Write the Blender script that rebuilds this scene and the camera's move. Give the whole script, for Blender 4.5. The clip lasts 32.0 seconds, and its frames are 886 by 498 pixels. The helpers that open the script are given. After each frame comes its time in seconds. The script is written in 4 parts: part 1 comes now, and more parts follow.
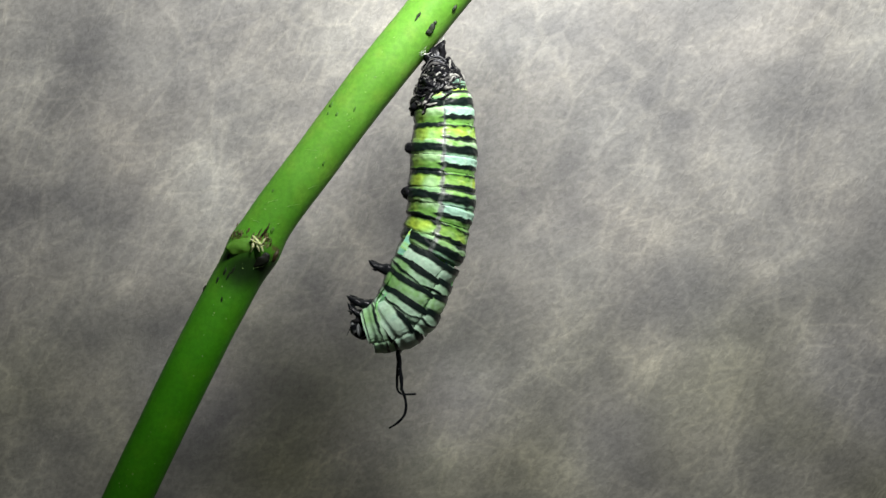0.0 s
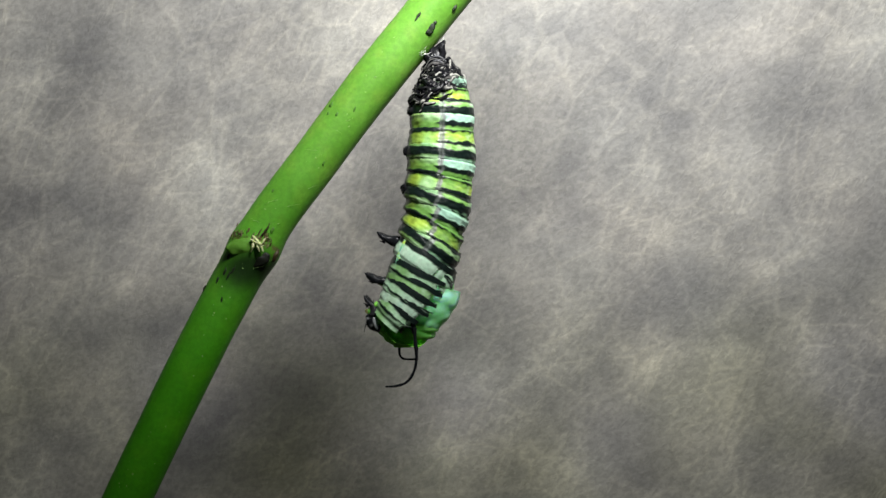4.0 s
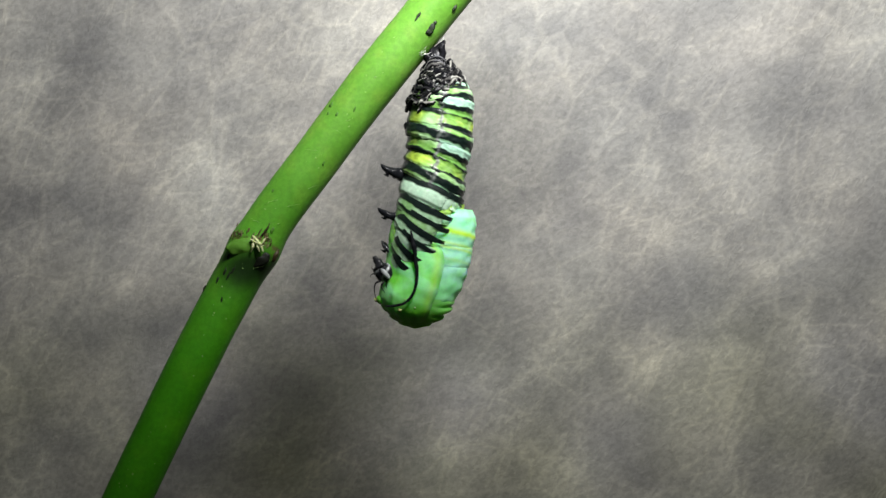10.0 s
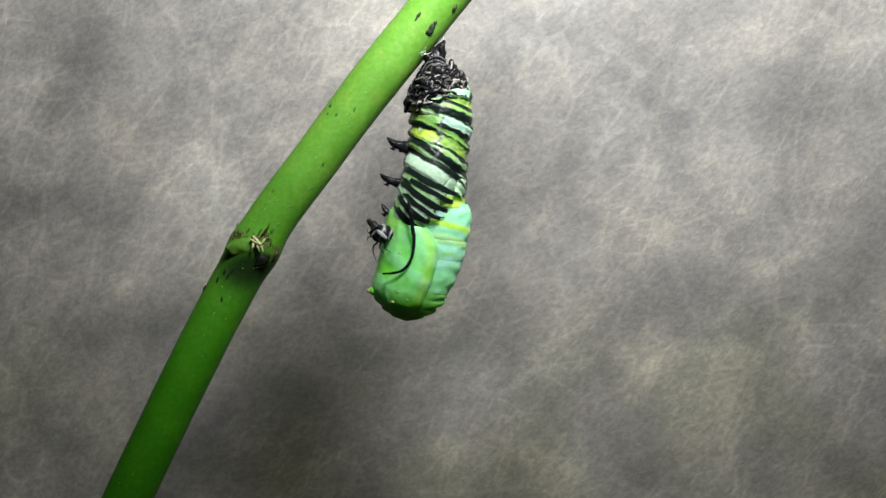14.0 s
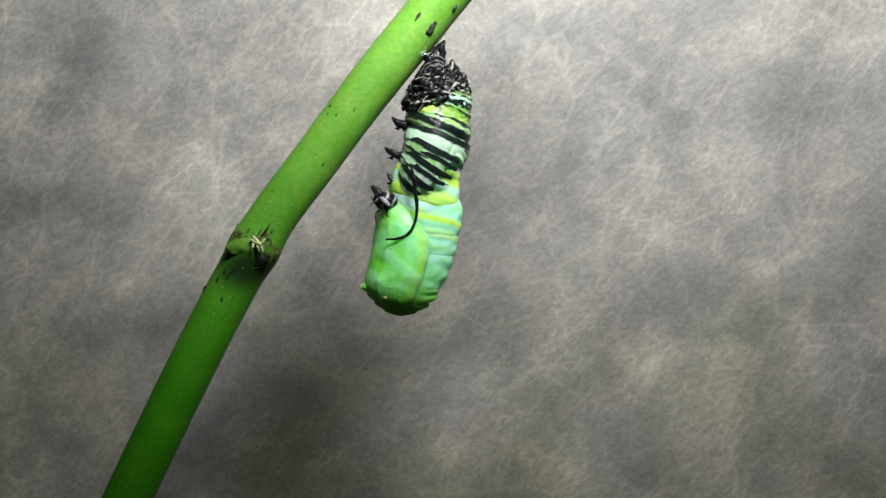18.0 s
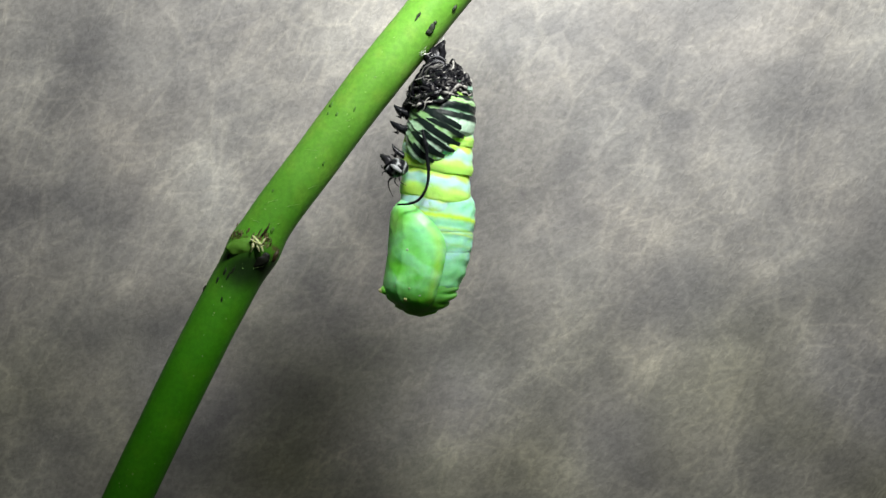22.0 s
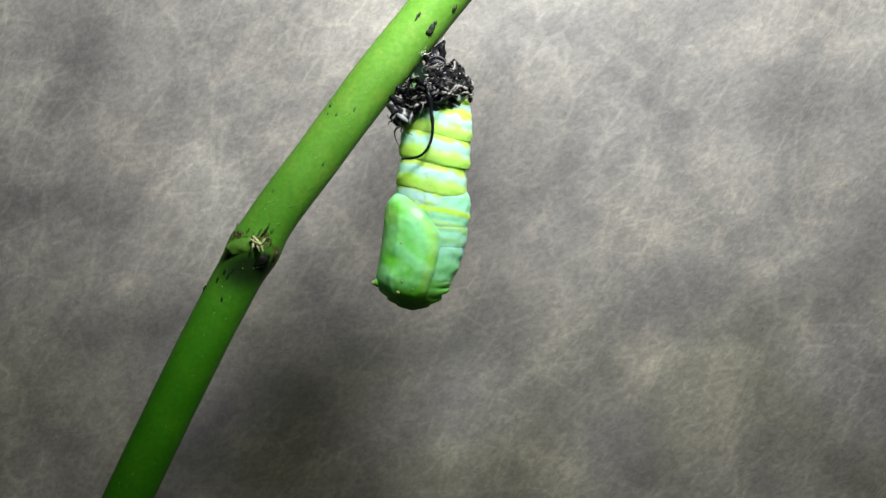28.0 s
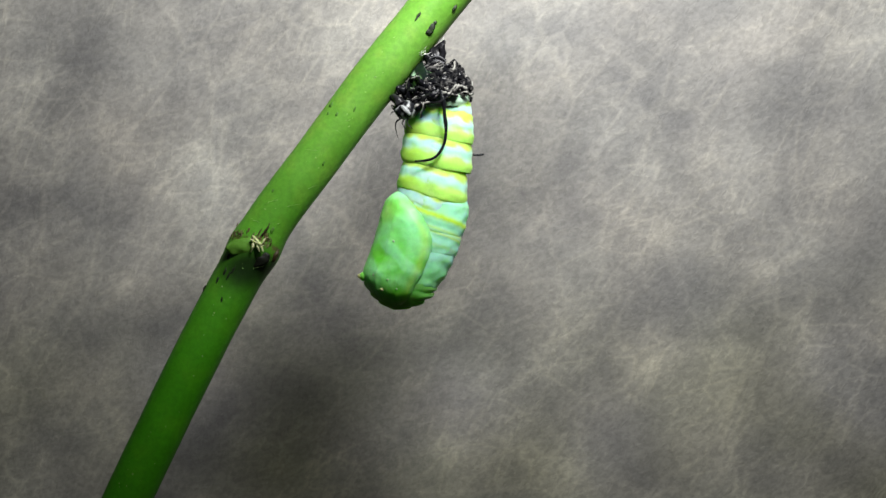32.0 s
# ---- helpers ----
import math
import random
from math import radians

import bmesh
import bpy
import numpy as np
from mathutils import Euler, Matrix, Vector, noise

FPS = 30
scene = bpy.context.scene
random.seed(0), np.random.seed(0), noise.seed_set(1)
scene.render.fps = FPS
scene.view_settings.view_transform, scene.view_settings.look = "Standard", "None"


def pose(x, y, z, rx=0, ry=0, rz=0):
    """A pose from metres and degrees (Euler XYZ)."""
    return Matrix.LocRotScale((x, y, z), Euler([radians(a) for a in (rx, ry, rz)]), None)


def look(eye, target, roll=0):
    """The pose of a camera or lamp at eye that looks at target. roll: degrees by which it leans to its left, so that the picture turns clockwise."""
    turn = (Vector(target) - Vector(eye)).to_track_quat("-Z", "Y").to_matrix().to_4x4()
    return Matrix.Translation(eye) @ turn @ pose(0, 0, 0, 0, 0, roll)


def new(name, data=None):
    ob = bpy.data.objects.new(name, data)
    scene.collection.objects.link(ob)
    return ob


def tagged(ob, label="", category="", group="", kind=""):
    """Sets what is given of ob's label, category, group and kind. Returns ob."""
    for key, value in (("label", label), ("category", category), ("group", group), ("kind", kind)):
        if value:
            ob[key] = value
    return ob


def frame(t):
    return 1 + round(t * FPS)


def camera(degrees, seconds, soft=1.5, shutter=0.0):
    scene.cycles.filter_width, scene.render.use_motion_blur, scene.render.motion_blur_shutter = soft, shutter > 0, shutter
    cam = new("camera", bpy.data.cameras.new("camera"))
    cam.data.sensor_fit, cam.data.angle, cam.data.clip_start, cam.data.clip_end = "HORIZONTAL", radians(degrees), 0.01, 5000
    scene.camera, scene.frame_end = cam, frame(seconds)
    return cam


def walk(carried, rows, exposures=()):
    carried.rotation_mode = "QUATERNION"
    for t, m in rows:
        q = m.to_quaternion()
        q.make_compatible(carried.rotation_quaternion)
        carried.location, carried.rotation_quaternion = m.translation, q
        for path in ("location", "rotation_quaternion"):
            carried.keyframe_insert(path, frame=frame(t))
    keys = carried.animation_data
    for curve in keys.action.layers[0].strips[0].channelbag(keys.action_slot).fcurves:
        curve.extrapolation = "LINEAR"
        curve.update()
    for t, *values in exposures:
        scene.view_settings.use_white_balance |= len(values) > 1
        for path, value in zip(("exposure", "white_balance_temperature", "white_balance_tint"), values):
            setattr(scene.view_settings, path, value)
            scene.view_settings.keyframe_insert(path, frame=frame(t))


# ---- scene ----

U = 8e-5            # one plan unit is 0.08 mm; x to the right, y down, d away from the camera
Z0 = 0.25           # height of the camera over the table is Z0 - TABLE_Z
TABLE_Z = 0.15
SECONDS = 32.0


def W(x, y, d=0.0):
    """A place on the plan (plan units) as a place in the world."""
    return Vector(((x - 784) * U, d * U, Z0 - (y - 441) * U))


# ---- camera: fixed on a stand, level ----
EYE = 784 * U / math.tan(radians(20))
cam = camera(40, SECONDS, soft=1.5)
STAND = look((0, -EYE, Z0), (0, 0, Z0))
walk(cam, [(0.0, STAND), (SECONDS, STAND)], exposures=[(0.0, 0.06), (14.0, 0.03), (25.0, -0.03), (SECONDS, -0.07)])

# ---- light: one small bright lamp over the stem, a dim room ----
world = bpy.data.worlds.new("world")
scene.world = world
world.use_nodes = True
world.node_tree.nodes["Background"].inputs[0].default_value = (0.62, 0.66, 0.72, 1)
world.node_tree.nodes["Background"].inputs[1].default_value = 0.044


def spot_lamp(name, eye, target, cone, radius, watts, colour):
    data = bpy.data.lights.new(name, "SPOT")
    data.spot_size, data.spot_blend, data.shadow_soft_size, data.energy, data.color = radians(cone), 1.0, radius, watts, colour
    ob = new(name, data)
    ob.matrix_world = look(eye, target)
    return ob


spot_lamp("desk_lamp", (0.030, -0.086, Z0 + 0.110), (0.026, 0.045, Z0 + 0.110), 140, 0.026, 3.92, (1.0, 1.0, 0.985))


# ---- materials ----
def material(name, build):
    mat = bpy.data.materials.new(name)
    mat.use_nodes = True
    nt = mat.node_tree
    bsdf = nt.nodes["Principled BSDF"]
    build(nt, bsdf)
    return mat


def node(nt, kind, **settings):
    n = nt.nodes.new(kind)
    for k, v in settings.items():
        n.inputs[k.replace("_", " ")].default_value = v
    return n


def mix(nt, mode, factor, a, b):
    m = nt.nodes.new("ShaderNodeMix")
    m.data_type, m.blend_type = "RGBA", mode
    for slot, value in ((0, factor), (6, a), (7, b)):
        if hasattr(value, "links"):
            nt.links.new(value, m.inputs[slot])
        else:
            m.inputs[slot].default_value = value
    return m.outputs[2]


def ramp(nt, source, stops):
    r = nt.nodes.new("ShaderNodeValToRGB")
    el = r.color_ramp.elements
    while len(el) < len(stops):
        el.new(0.5)
    for e, (p, c) in zip(el, stops):
        e.position, e.color = p, (c if len(c) == 4 else (*c, 1))
    nt.links.new(source, r.inputs[0])
    return r.outputs[0]


def place(nt, scale=(1, 1, 1), turn=(0, 0, 0)):
    t = nt.nodes.new("ShaderNodeTexCoord")
    out = t.outputs["Object"]
    for slot, value in (("Rotation", turn), ("Scale", scale)):
        m = nt.nodes.new("ShaderNodeMapping")
        m.inputs[slot].default_value = value
        nt.links.new(out, m.inputs[0])
        out = m.outputs[0]
    return out


def grain(nt, where, scale, detail=4.0, rough=0.55, distortion=0.0):
    n = node(nt, "ShaderNodeTexNoise", Scale=scale, Detail=detail, Roughness=rough, Distortion=distortion)
    nt.links.new(where, n.inputs["Vector"])
    return n.outputs[0]


def relief(nt, bsdf, source, strength, distance):
    b = nt.nodes.new("ShaderNodeBump")
    b.inputs["Strength"].default_value, b.inputs["Distance"].default_value = strength, distance
    nt.links.new(source, b.inputs["Height"])
    nt.links.new(b.outputs[0], bsdf.inputs["Normal"])


def paint_node(nt):
    a = nt.nodes.new("ShaderNodeAttribute")
    a.attribute_name = "paint"
    return a.outputs[0]


def painted(rough, coat, fine, bump, depth, soft=0.0, soft_colour=(1, 1, 1), low=0.72, high=1.12, sheen=0.5):
    def build(nt, bsdf):
        where = place(nt)
        n = grain(nt, where, fine, 5.0, 0.6)
        tone = ramp(nt, n, [(0.3, (low,) * 3), (0.7, (high,) * 3)])
        nt.links.new(mix(nt, "MULTIPLY", 1.0, paint_node(nt), tone), bsdf.inputs["Base Color"])
        gloss = ramp(nt, grain(nt, where, fine * 0.4, 3.0), [(0.3, (rough - 0.08,) * 3), (0.7, (rough + 0.1,) * 3)])
        nt.links.new(gloss, bsdf.inputs["Roughness"])
        bsdf.inputs["Coat Weight"].default_value = coat
        bsdf.inputs["Coat Roughness"].default_value = 0.12
        bsdf.inputs["Specular IOR Level"].default_value = sheen
        if soft:
            bsdf.inputs["Subsurface Weight"].default_value = soft
            bsdf.inputs["Subsurface Radius"].default_value = soft_colour
            bsdf.inputs["Subsurface Scale"].default_value = 0.003
        relief(nt, bsdf, n, bump, depth)
    return build


SKIN = material("caterpillar_skin", painted(0.36, 0.05, 2200, 0.16, 0.0002, low=0.86, high=1.08, sheen=0.42))
BLACK = material("black_chitin", painted(0.24, 0.0, 2200, 0.16, 0.0002, sheen=0.14))
PUPA = material("soft_green_pupa", painted(0.45, 0.05, 1200, 0.16, 0.0002, 0.6, (0.8, 1.0, 0.4), 0.92, 1.05, 0.32))


def build_stem(nt, bsdf):
    where = place(nt)
    fine = grain(nt, where, 1500, 5.0, 0.65)
    wide = grain(nt, where, 140, 3.0)
    tone = ramp(nt, fine, [(0.3, (0.82, 0.82, 0.8)), (0.72, (1.14, 1.12, 1.1))])
    blot = ramp(nt, wide, [(0.35, (0.88, 0.9, 0.8)), (0.65, (1.06, 1.04, 1.1))])
    c = mix(nt, "MULTIPLY", 1.0, paint_node(nt), tone)
    nt.links.new(mix(nt, "MULTIPLY", 1.0, c, blot), bsdf.inputs["Base Color"])
    bsdf.inputs["Roughness"].default_value = 0.5
    bsdf.inputs["Specular IOR Level"].default_value = 0.25
    bsdf.inputs["Subsurface Weight"].default_value = 0.12
    bsdf.inputs["Subsurface Radius"].default_value = (0.5, 1.0, 0.2)
    bsdf.inputs["Subsurface Scale"].default_value = 0.001
    relief(nt, bsdf, fine, 0.25, 0.0002)


STEM = material("green_stem", build_stem)


def build_leather(nt, bsdf):
    flat = place(nt)
    base = paint_node(nt)
    cloud = grain(nt, flat, 42, 5.0, 0.62, 0.6)
    cloud2 = grain(nt, place(nt, (1, 1, 1), (0, 1.1, 0)), 55, 4.0, 0.6, 0.6)
    mask = ramp(nt, cloud, [(0.42, (0.05,) * 3), (0.60, (1,) * 3)])
    mask2 = ramp(nt, cloud2, [(0.42, (0.0,) * 3), (0.60, (1,) * 3)])

    def streaks(turn, number, squash, lo, wide):
        n = grain(nt, place(nt, squash, (0, turn, 0)), number, 5.0, 0.6, 0.9)
        return ramp(nt, n, [(lo, (0,) * 3), (lo + wide, (1,) * 3)])

    def wrinkles(number, squash, turn):
        """Curling hairline creases: the level lines of a noise."""
        n = grain(nt, place(nt, squash, (0, turn, 0)), number, 3.0, 0.55, 0.5)
        return ramp(nt, n, [(0.44, (0,) * 3), (0.50, (1,) * 3), (0.56, (0,) * 3)])

    def web(number, squash, turn, thin):
        """A net of creases round uneven cells."""
        where = place(nt, squash, (0, turn, 0))
        bent = node(nt, "ShaderNodeTexNoise", Scale=number * 0.8, Detail=3.0, Roughness=0.6)
        nt.links.new(where, bent.inputs["Vector"])
        shift = mix(nt, "ADD", 1.0, where, mix(nt, "MULTIPLY", 1.0, bent.outputs[1], (0.55 / number, 0.55 / number, 0.55 / number, 1)))
        cells = node(nt, "ShaderNodeTexVoronoi", Scale=number)
        cells.feature = "DISTANCE_TO_EDGE"
        nt.links.new(shift, cells.inputs["Vector"])
        return ramp(nt, cells.outputs["Distance"], [(0.0, (1,) * 3), (thin, (0,) * 3)])

    def part_of(a, b, k):
        return mix(nt, "MULTIPLY", 1.0, mix(nt, "MULTIPLY", 1.0, a, b), (k, k, k, 1))
    one = streaks(-0.42, 400, (1.0, 1.0, 0.16), 0.55, 0.10)
    two = streaks(0.25, 380, (0.2, 1.0, 1.0), 0.55, 0.10)
    three = streaks(-0.62, 260, (1.0, 1.0, 0.20), 0.575, 0.07)
    fine = streaks(-0.55, 900, (1.0, 1.0, 0.42), 0.52, 0.14)
    curl = wrinkles(120, (1.0, 1.0, 0.55), -0.5)
    net = web(95, (1.0, 1.0, 0.45), -0.5, 0.050)
    net2 = web(170, (0.55, 1.0, 1.0), 0.3, 0.065)
    pebbles = grain(nt, place(nt, (1.0, 1.0, 1.4), (0, 0.5, 0)), 900, 2.0, 0.55, 0.4)
    dust = grain(nt, flat, 1700, 3.0, 0.7)
    pale = mix(nt, "MULTIPLY", 1.0, base, (1.50, 1.48, 1.40, 1))
    c = mix(nt, "MIX", part_of(one, mask, 0.45), base, pale)
    c = mix(nt, "MIX", part_of(two, mask2, 0.45), c, pale)
    c = mix(nt, "MIX", part_of(three, mask2, 0.5), c, pale)
    c = mix(nt, "MIX", part_of(fine, mask, 0.40), c, pale)
    c = mix(nt, "MIX", part_of(curl, mask2, 0.12), c, pale)
    c = mix(nt, "MIX", part_of(net, mask2, 0.55), c, pale)
    c = mix(nt, "MIX", part_of(net2, mask, 0.50), c, pale)
    c = mix(nt, "MULTIPLY", 1.0, c, ramp(nt, cloud, [(0.34, (0.80, 0.80, 0.81)), (0.66, (1.14, 1.13, 1.09))]))
    c = mix(nt, "MULTIPLY", 1.0, c, ramp(nt, pebbles, [(0.34, (0.86,) * 3), (0.64, (1.09,) * 3)]))
    c = mix(nt, "MULTIPLY", 1.0, c, ramp(nt, dust, [(0.32, (0.95,) * 3), (0.66, (1.04,) * 3)]))
    nt.links.new(c, bsdf.inputs["Base Color"])
    bsdf.inputs["Roughness"].default_value = 0.6
    bsdf.inputs["Specular IOR Level"].default_value = 0.25
    relief(nt, bsdf, mix(nt, "ADD", 0.5, pebbles, mix(nt, "ADD", 0.5, fine, net)), 0.26, 0.0003)


LEATHER = material("worn_grey_leather", build_leather)


def plain(colour, rough, scale):
    def build(nt, bsdf):
        n = grain(nt, place(nt), scale, 5.0)
        lo, hi = [c * 0.8 for c in colour], [min(1, c * 1.15) for c in colour]
        nt.links.new(ramp(nt, n, [(0.3, lo), (0.7, hi)]), bsdf.inputs["Base Color"])
        bsdf.inputs["Roughness"].default_value = rough
        relief(nt, bsdf, n, 0.2, 0.001)
    return build


ROOM = material("room_paint", plain((0.14, 0.14, 0.14), 0.8, 30))
TABLE = material("table_wood", plain((0.12, 0.09, 0.07), 0.5, 60))
SILK = material("white_silk", plain((0.82, 0.82, 0.78), 0.6, 800))


# ---- mesh helpers ----
def smooth(a, b, x):
    x = min(1.0, max(0.0, (x - a) / (b - a)))
    return x * x * (3 - 2 * x)


def lerp3(a, b, f):
    return tuple(p + (q - p) * f for p, q in zip(a, b))


def grid_mesh(name, rows, cols, point, paint, mat, wrap=False):
    """A sheet of rows x cols points; point(i, j) and paint(i, j) give place and colour."""
    verts, cols_rgb, faces = [], [], []
    for i in range(rows):
        for j in range(cols):
            verts.append(tuple(point(i, j)))
            cols_rgb.append((*paint(i, j), 1.0))
    for i in range(rows - 1):
        for j in range(cols if wrap else cols - 1):
            k = (j + 1) % cols
            faces.append((i * cols + j, i * cols + k, (i + 1) * cols + k, (i + 1) * cols + j))
    return raw_mesh(name, verts, faces, cols_rgb, mat)


def raw_mesh(name, verts, faces, colours, mat):
    me = bpy.data.meshes.new(name)
    me.from_pydata(verts, [], faces)
    at = me.color_attributes.new("paint", "FLOAT_COLOR", "POINT")
    at.data.foreach_set("color", np.array(colours, dtype=np.float32).ravel())
    me.polygons.foreach_set("use_smooth", [True] * len(me.polygons))
    me.materials.append(mat)
    me.update()
    return me


def part(name, mesh, parent, label=""):
    ob = new(name, mesh)
    ob.parent = parent
    return tagged(ob, label) if label else ob


def tube(path, radii, sides, colour, mat, name="tube", lumps=0.0, seed=0.0):
    """A capped tube of plan-unit points (x, up, depth) with a radius at each."""
    pts = [Vector(p) for p in path]
    verts, cols, faces = [], [], []
    ref = Vector((0.13, 0.31, 0.94))
    n = len(pts)
    for i, p in enumerate(pts):
        t = (pts[min(i + 1, n - 1)] - pts[max(i - 1, 0)]).normalized()
        a = t.cross(ref).normalized()
        b = t.cross(a)
        for j in range(sides):
            q = 2 * math.pi * j / sides
            d = a * math.cos(q) + b * math.sin(q)
            r = radii[i] * (1 + lumps * noise.noise(p * 0.11 + d * 1.3 + Vector((seed, 0, 0))))
            verts.append(tuple((p + d * r) * U))
            cols.append((*(colour(i / (n - 1), q) if callable(colour) else colour), 1.0))
    for i in range(n - 1):
        for j in range(sides):
            k = (j + 1) % sides
            faces.append((i * sides + j, i * sides + k, (i + 1) * sides + k, (i + 1) * sides + j))
    for i, end in ((0, pts[0]), (n - 1, pts[-1])):
        c = len(verts)
        verts.append(tuple(end * U))
        cols.append(cols[i * sides])
        for j in range(sides):
            k = (j + 1) % sides
            faces.append((c, i * sides + k, i * sides + j) if i == 0 else (c, i * sides + j, i * sides + k))
    return raw_mesh(name, verts, faces, cols, mat)


def stand_up(me):
    """Tube meshes are drawn as x, up, depth; stand them up in the world."""
    me.transform(Matrix(((1, 0, 0, 0), (0, 0, 1, 0), (0, 1, 0, 0), (0, 0, 0, 1))))
    me.flip_normals()
    return me


def bend(points, count):
    """A smooth curve through points (Catmull-Rom), count samples."""
    p = [np.array(q, dtype=float) for q in points]
    p = [2 * p[0] - p[1]] + p + [2 * p[-1] - p[-2]]
    spans = len(p) - 3
    out = []
    for k in range(count):
        u = k / (count - 1) * spans
        i = min(int(u), spans - 1)
        f = u - i
        a, b, c, d = p[i:i + 4]
        out.append(0.5 * (2 * b + (c - a) * f + (2 * a - 5 * b + 4 * c - d) * f * f + (3 * b - a - 3 * c + d) * f ** 3))
    return np.array(out)


def pebble(name, rx, ry, rz, colour, mat, lumps=0.15, seed=0.0, rows=10, cols=14):
    def point(i, j):
        a, b = math.pi * i / (rows - 1), 2 * math.pi * j / cols
        d = Vector((math.sin(a) * math.cos(b), math.sin(a) * math.sin(b), math.cos(a)))
        k = 1 + lumps * noise.noise(d * 1.7 + Vector((seed, seed, 0)))
        return Vector((d.x * rx, d.y * ry, d.z * rz)) * k * U

    def paint(i, j):
        a, b = math.pi * i / (rows - 1), 2 * math.pi * j / cols
        return colour(a, b) if callable(colour) else colour
    return grid_mesh(name, rows, cols, point, paint, mat, wrap=True)


# ---- the setting: leather sheet, table, plain room ----
SHEET_D = 750.0


def box(name, lo, hi, mat):
    bm = bmesh.new()
    bmesh.ops.create_cube(bm, size=1)
    for v in bm.verts:
        v.co = Vector([lo[k] + (v.co[k] + 0.5) * (hi[k] - lo[k]) for k in range(3)])
    me = bpy.data.meshes.new(name)
    bm.to_mesh(me)
    bm.free()
    me.materials.append(mat)
    return tagged(new(name, me), kind="structure")


SHEET_FAR = (EYE + SHEET_D * U) / EYE
# cloudy patches of the leather: plan x, y, half width, half height, strength
CLOUDS = [(130, 120, 110, 70, -1.0), (60, 330, 90, 60, -0.9), (330, 300, 70, 70, 0.9), (470, 60, 90, 50, -0.3), (500, 190, 60, 60, -0.7),
          (250, 160, 60, 70, 0.6), (350, 500, 90, 50, 0.3), (260, 590, 110, 60, -0.6), (70, 600, 80, 60, -0.5), (190, 480, 70, 60, 0.6),
          (480, 720, 120, 60, -0.35), (560, 560, 70, 40, -0.5), (720, 660, 90, 50, 0.5)]
CLOUDS2 = [(860, 590, 70, 60, -0.7), (960, 740, 90, 60, -0.6), (1000, 540, 80, 50, -0.4), (1190, 200, 90, 90, -0.55), (1050, 170, 60, 60, -0.4),
           (940, 350, 80, 60, -0.6), (1420, 180, 90, 60, -0.5), (1310, 180, 40, 120, 0.5), (1330, 600, 60, 60, -0.7), (1120, 580, 70, 50, -0.5),
           (1170, 750, 110, 70, 0.7), (1370, 790, 60, 80, -0.6), (1480, 700, 100, 50, -0.4), (1250, 640, 90, 40, 0.4), (1480, 330, 80, 60, -0.4)]


def sheet_paint(x, y):
    p = Vector((x / 120, y / 120, 0.0))
    n = noise.fractal(p, 1.0, 2.1, 5) * 0.75 + noise.noise(p * 0.45 + Vector((7, 3, 1))) * 0.3
    wob = noise.noise_vector(p * 1.3) * 45
    for cx, cy, rx, ry, k in CLOUDS + CLOUDS2:
        q = ((x + wob.x - cx) / rx) ** 2 + ((y + wob.y - cy) / ry) ** 2
        if q < 6:
            n += 0.8 * k * math.exp(-q)
    f = min(1.0, max(0.0, 0.5 + 0.5 * n))
    warm = 0.5 + 0.5 * noise.noise(p * 0.8 + Vector((2, 9, 4)))
    olive = max(0.0, 0.42 + noise.noise(p * 0.6 + Vector((5, 1, 8)))) * smooth(350, 800, y)
    dark, light = (0.100, 0.099, 0.099), lerp3((0.228, 0.229, 0.218), (0.240, 0.227, 0.206), warm)
    c = lerp3(dark, light, f)
    return lerp3(c, (c[0] * 1.0, c[1] * 1.02, c[2] * 0.78), min(1, olive))


def leather_sheet():
    rows, cols, x0, x1, y0, y1 = 240, 420, -500.0, 2068.0, -700.0, 1360.0

    def spot(i, j):
        return x0 + (x1 - x0) * j / (cols - 1), y0 + (y1 - y0) * i / (rows - 1)

    def point(i, j):
        x, y = spot(i, j)
        swell = 4.0 * noise.noise(Vector((x / 260, y / 260, 5.0)))
        return W(784 + (x - 784) * SHEET_FAR, 441 + (y - 441) * SHEET_FAR, SHEET_D + swell)
    me = grid_mesh("backdrop", rows, cols, point, lambda i, j: sheet_paint(*spot(i, j)), LEATHER)
    ob = new("backdrop", me)
    mod = ob.modifiers.new("thickness", "SOLIDIFY")
    mod.thickness, mod.offset = 0.0015, -1
    return tagged(ob, "worn grey-brown leather sheet with pale creases, hung behind the stem", "backdrop", kind="structure")


leather_sheet()
box("floor", (-1.5, -1.5, -0.62), (1.5, 1.5, -0.6), ROOM)
box("wall_north", (-1.5, SHEET_D * U + 0.003, -0.6), (1.5, SHEET_D * U + 0.1, 1.8), ROOM)


# ---- the plant stem ----
STEM_AXIS = [(-132, 1700), (8, 1370), (123, 1110), (226, 882), (241, 850), (265, 800), (289, 750), (313, 700), (338, 650), (363, 600), (389, 550), (416, 500),
             (444, 450), (473, 400), (508, 350), (546, 300), (583, 250), (620, 200), (658, 150), (698, 100), (739, 50), (779, 0), (878, -122), (1008, -282)]


def stem_radius(y):
    r = 42.2 + 1.6 * smooth(250, 100, y)
    return r + 5.0 * math.exp(-((y - 440) / 26.0) ** 2)


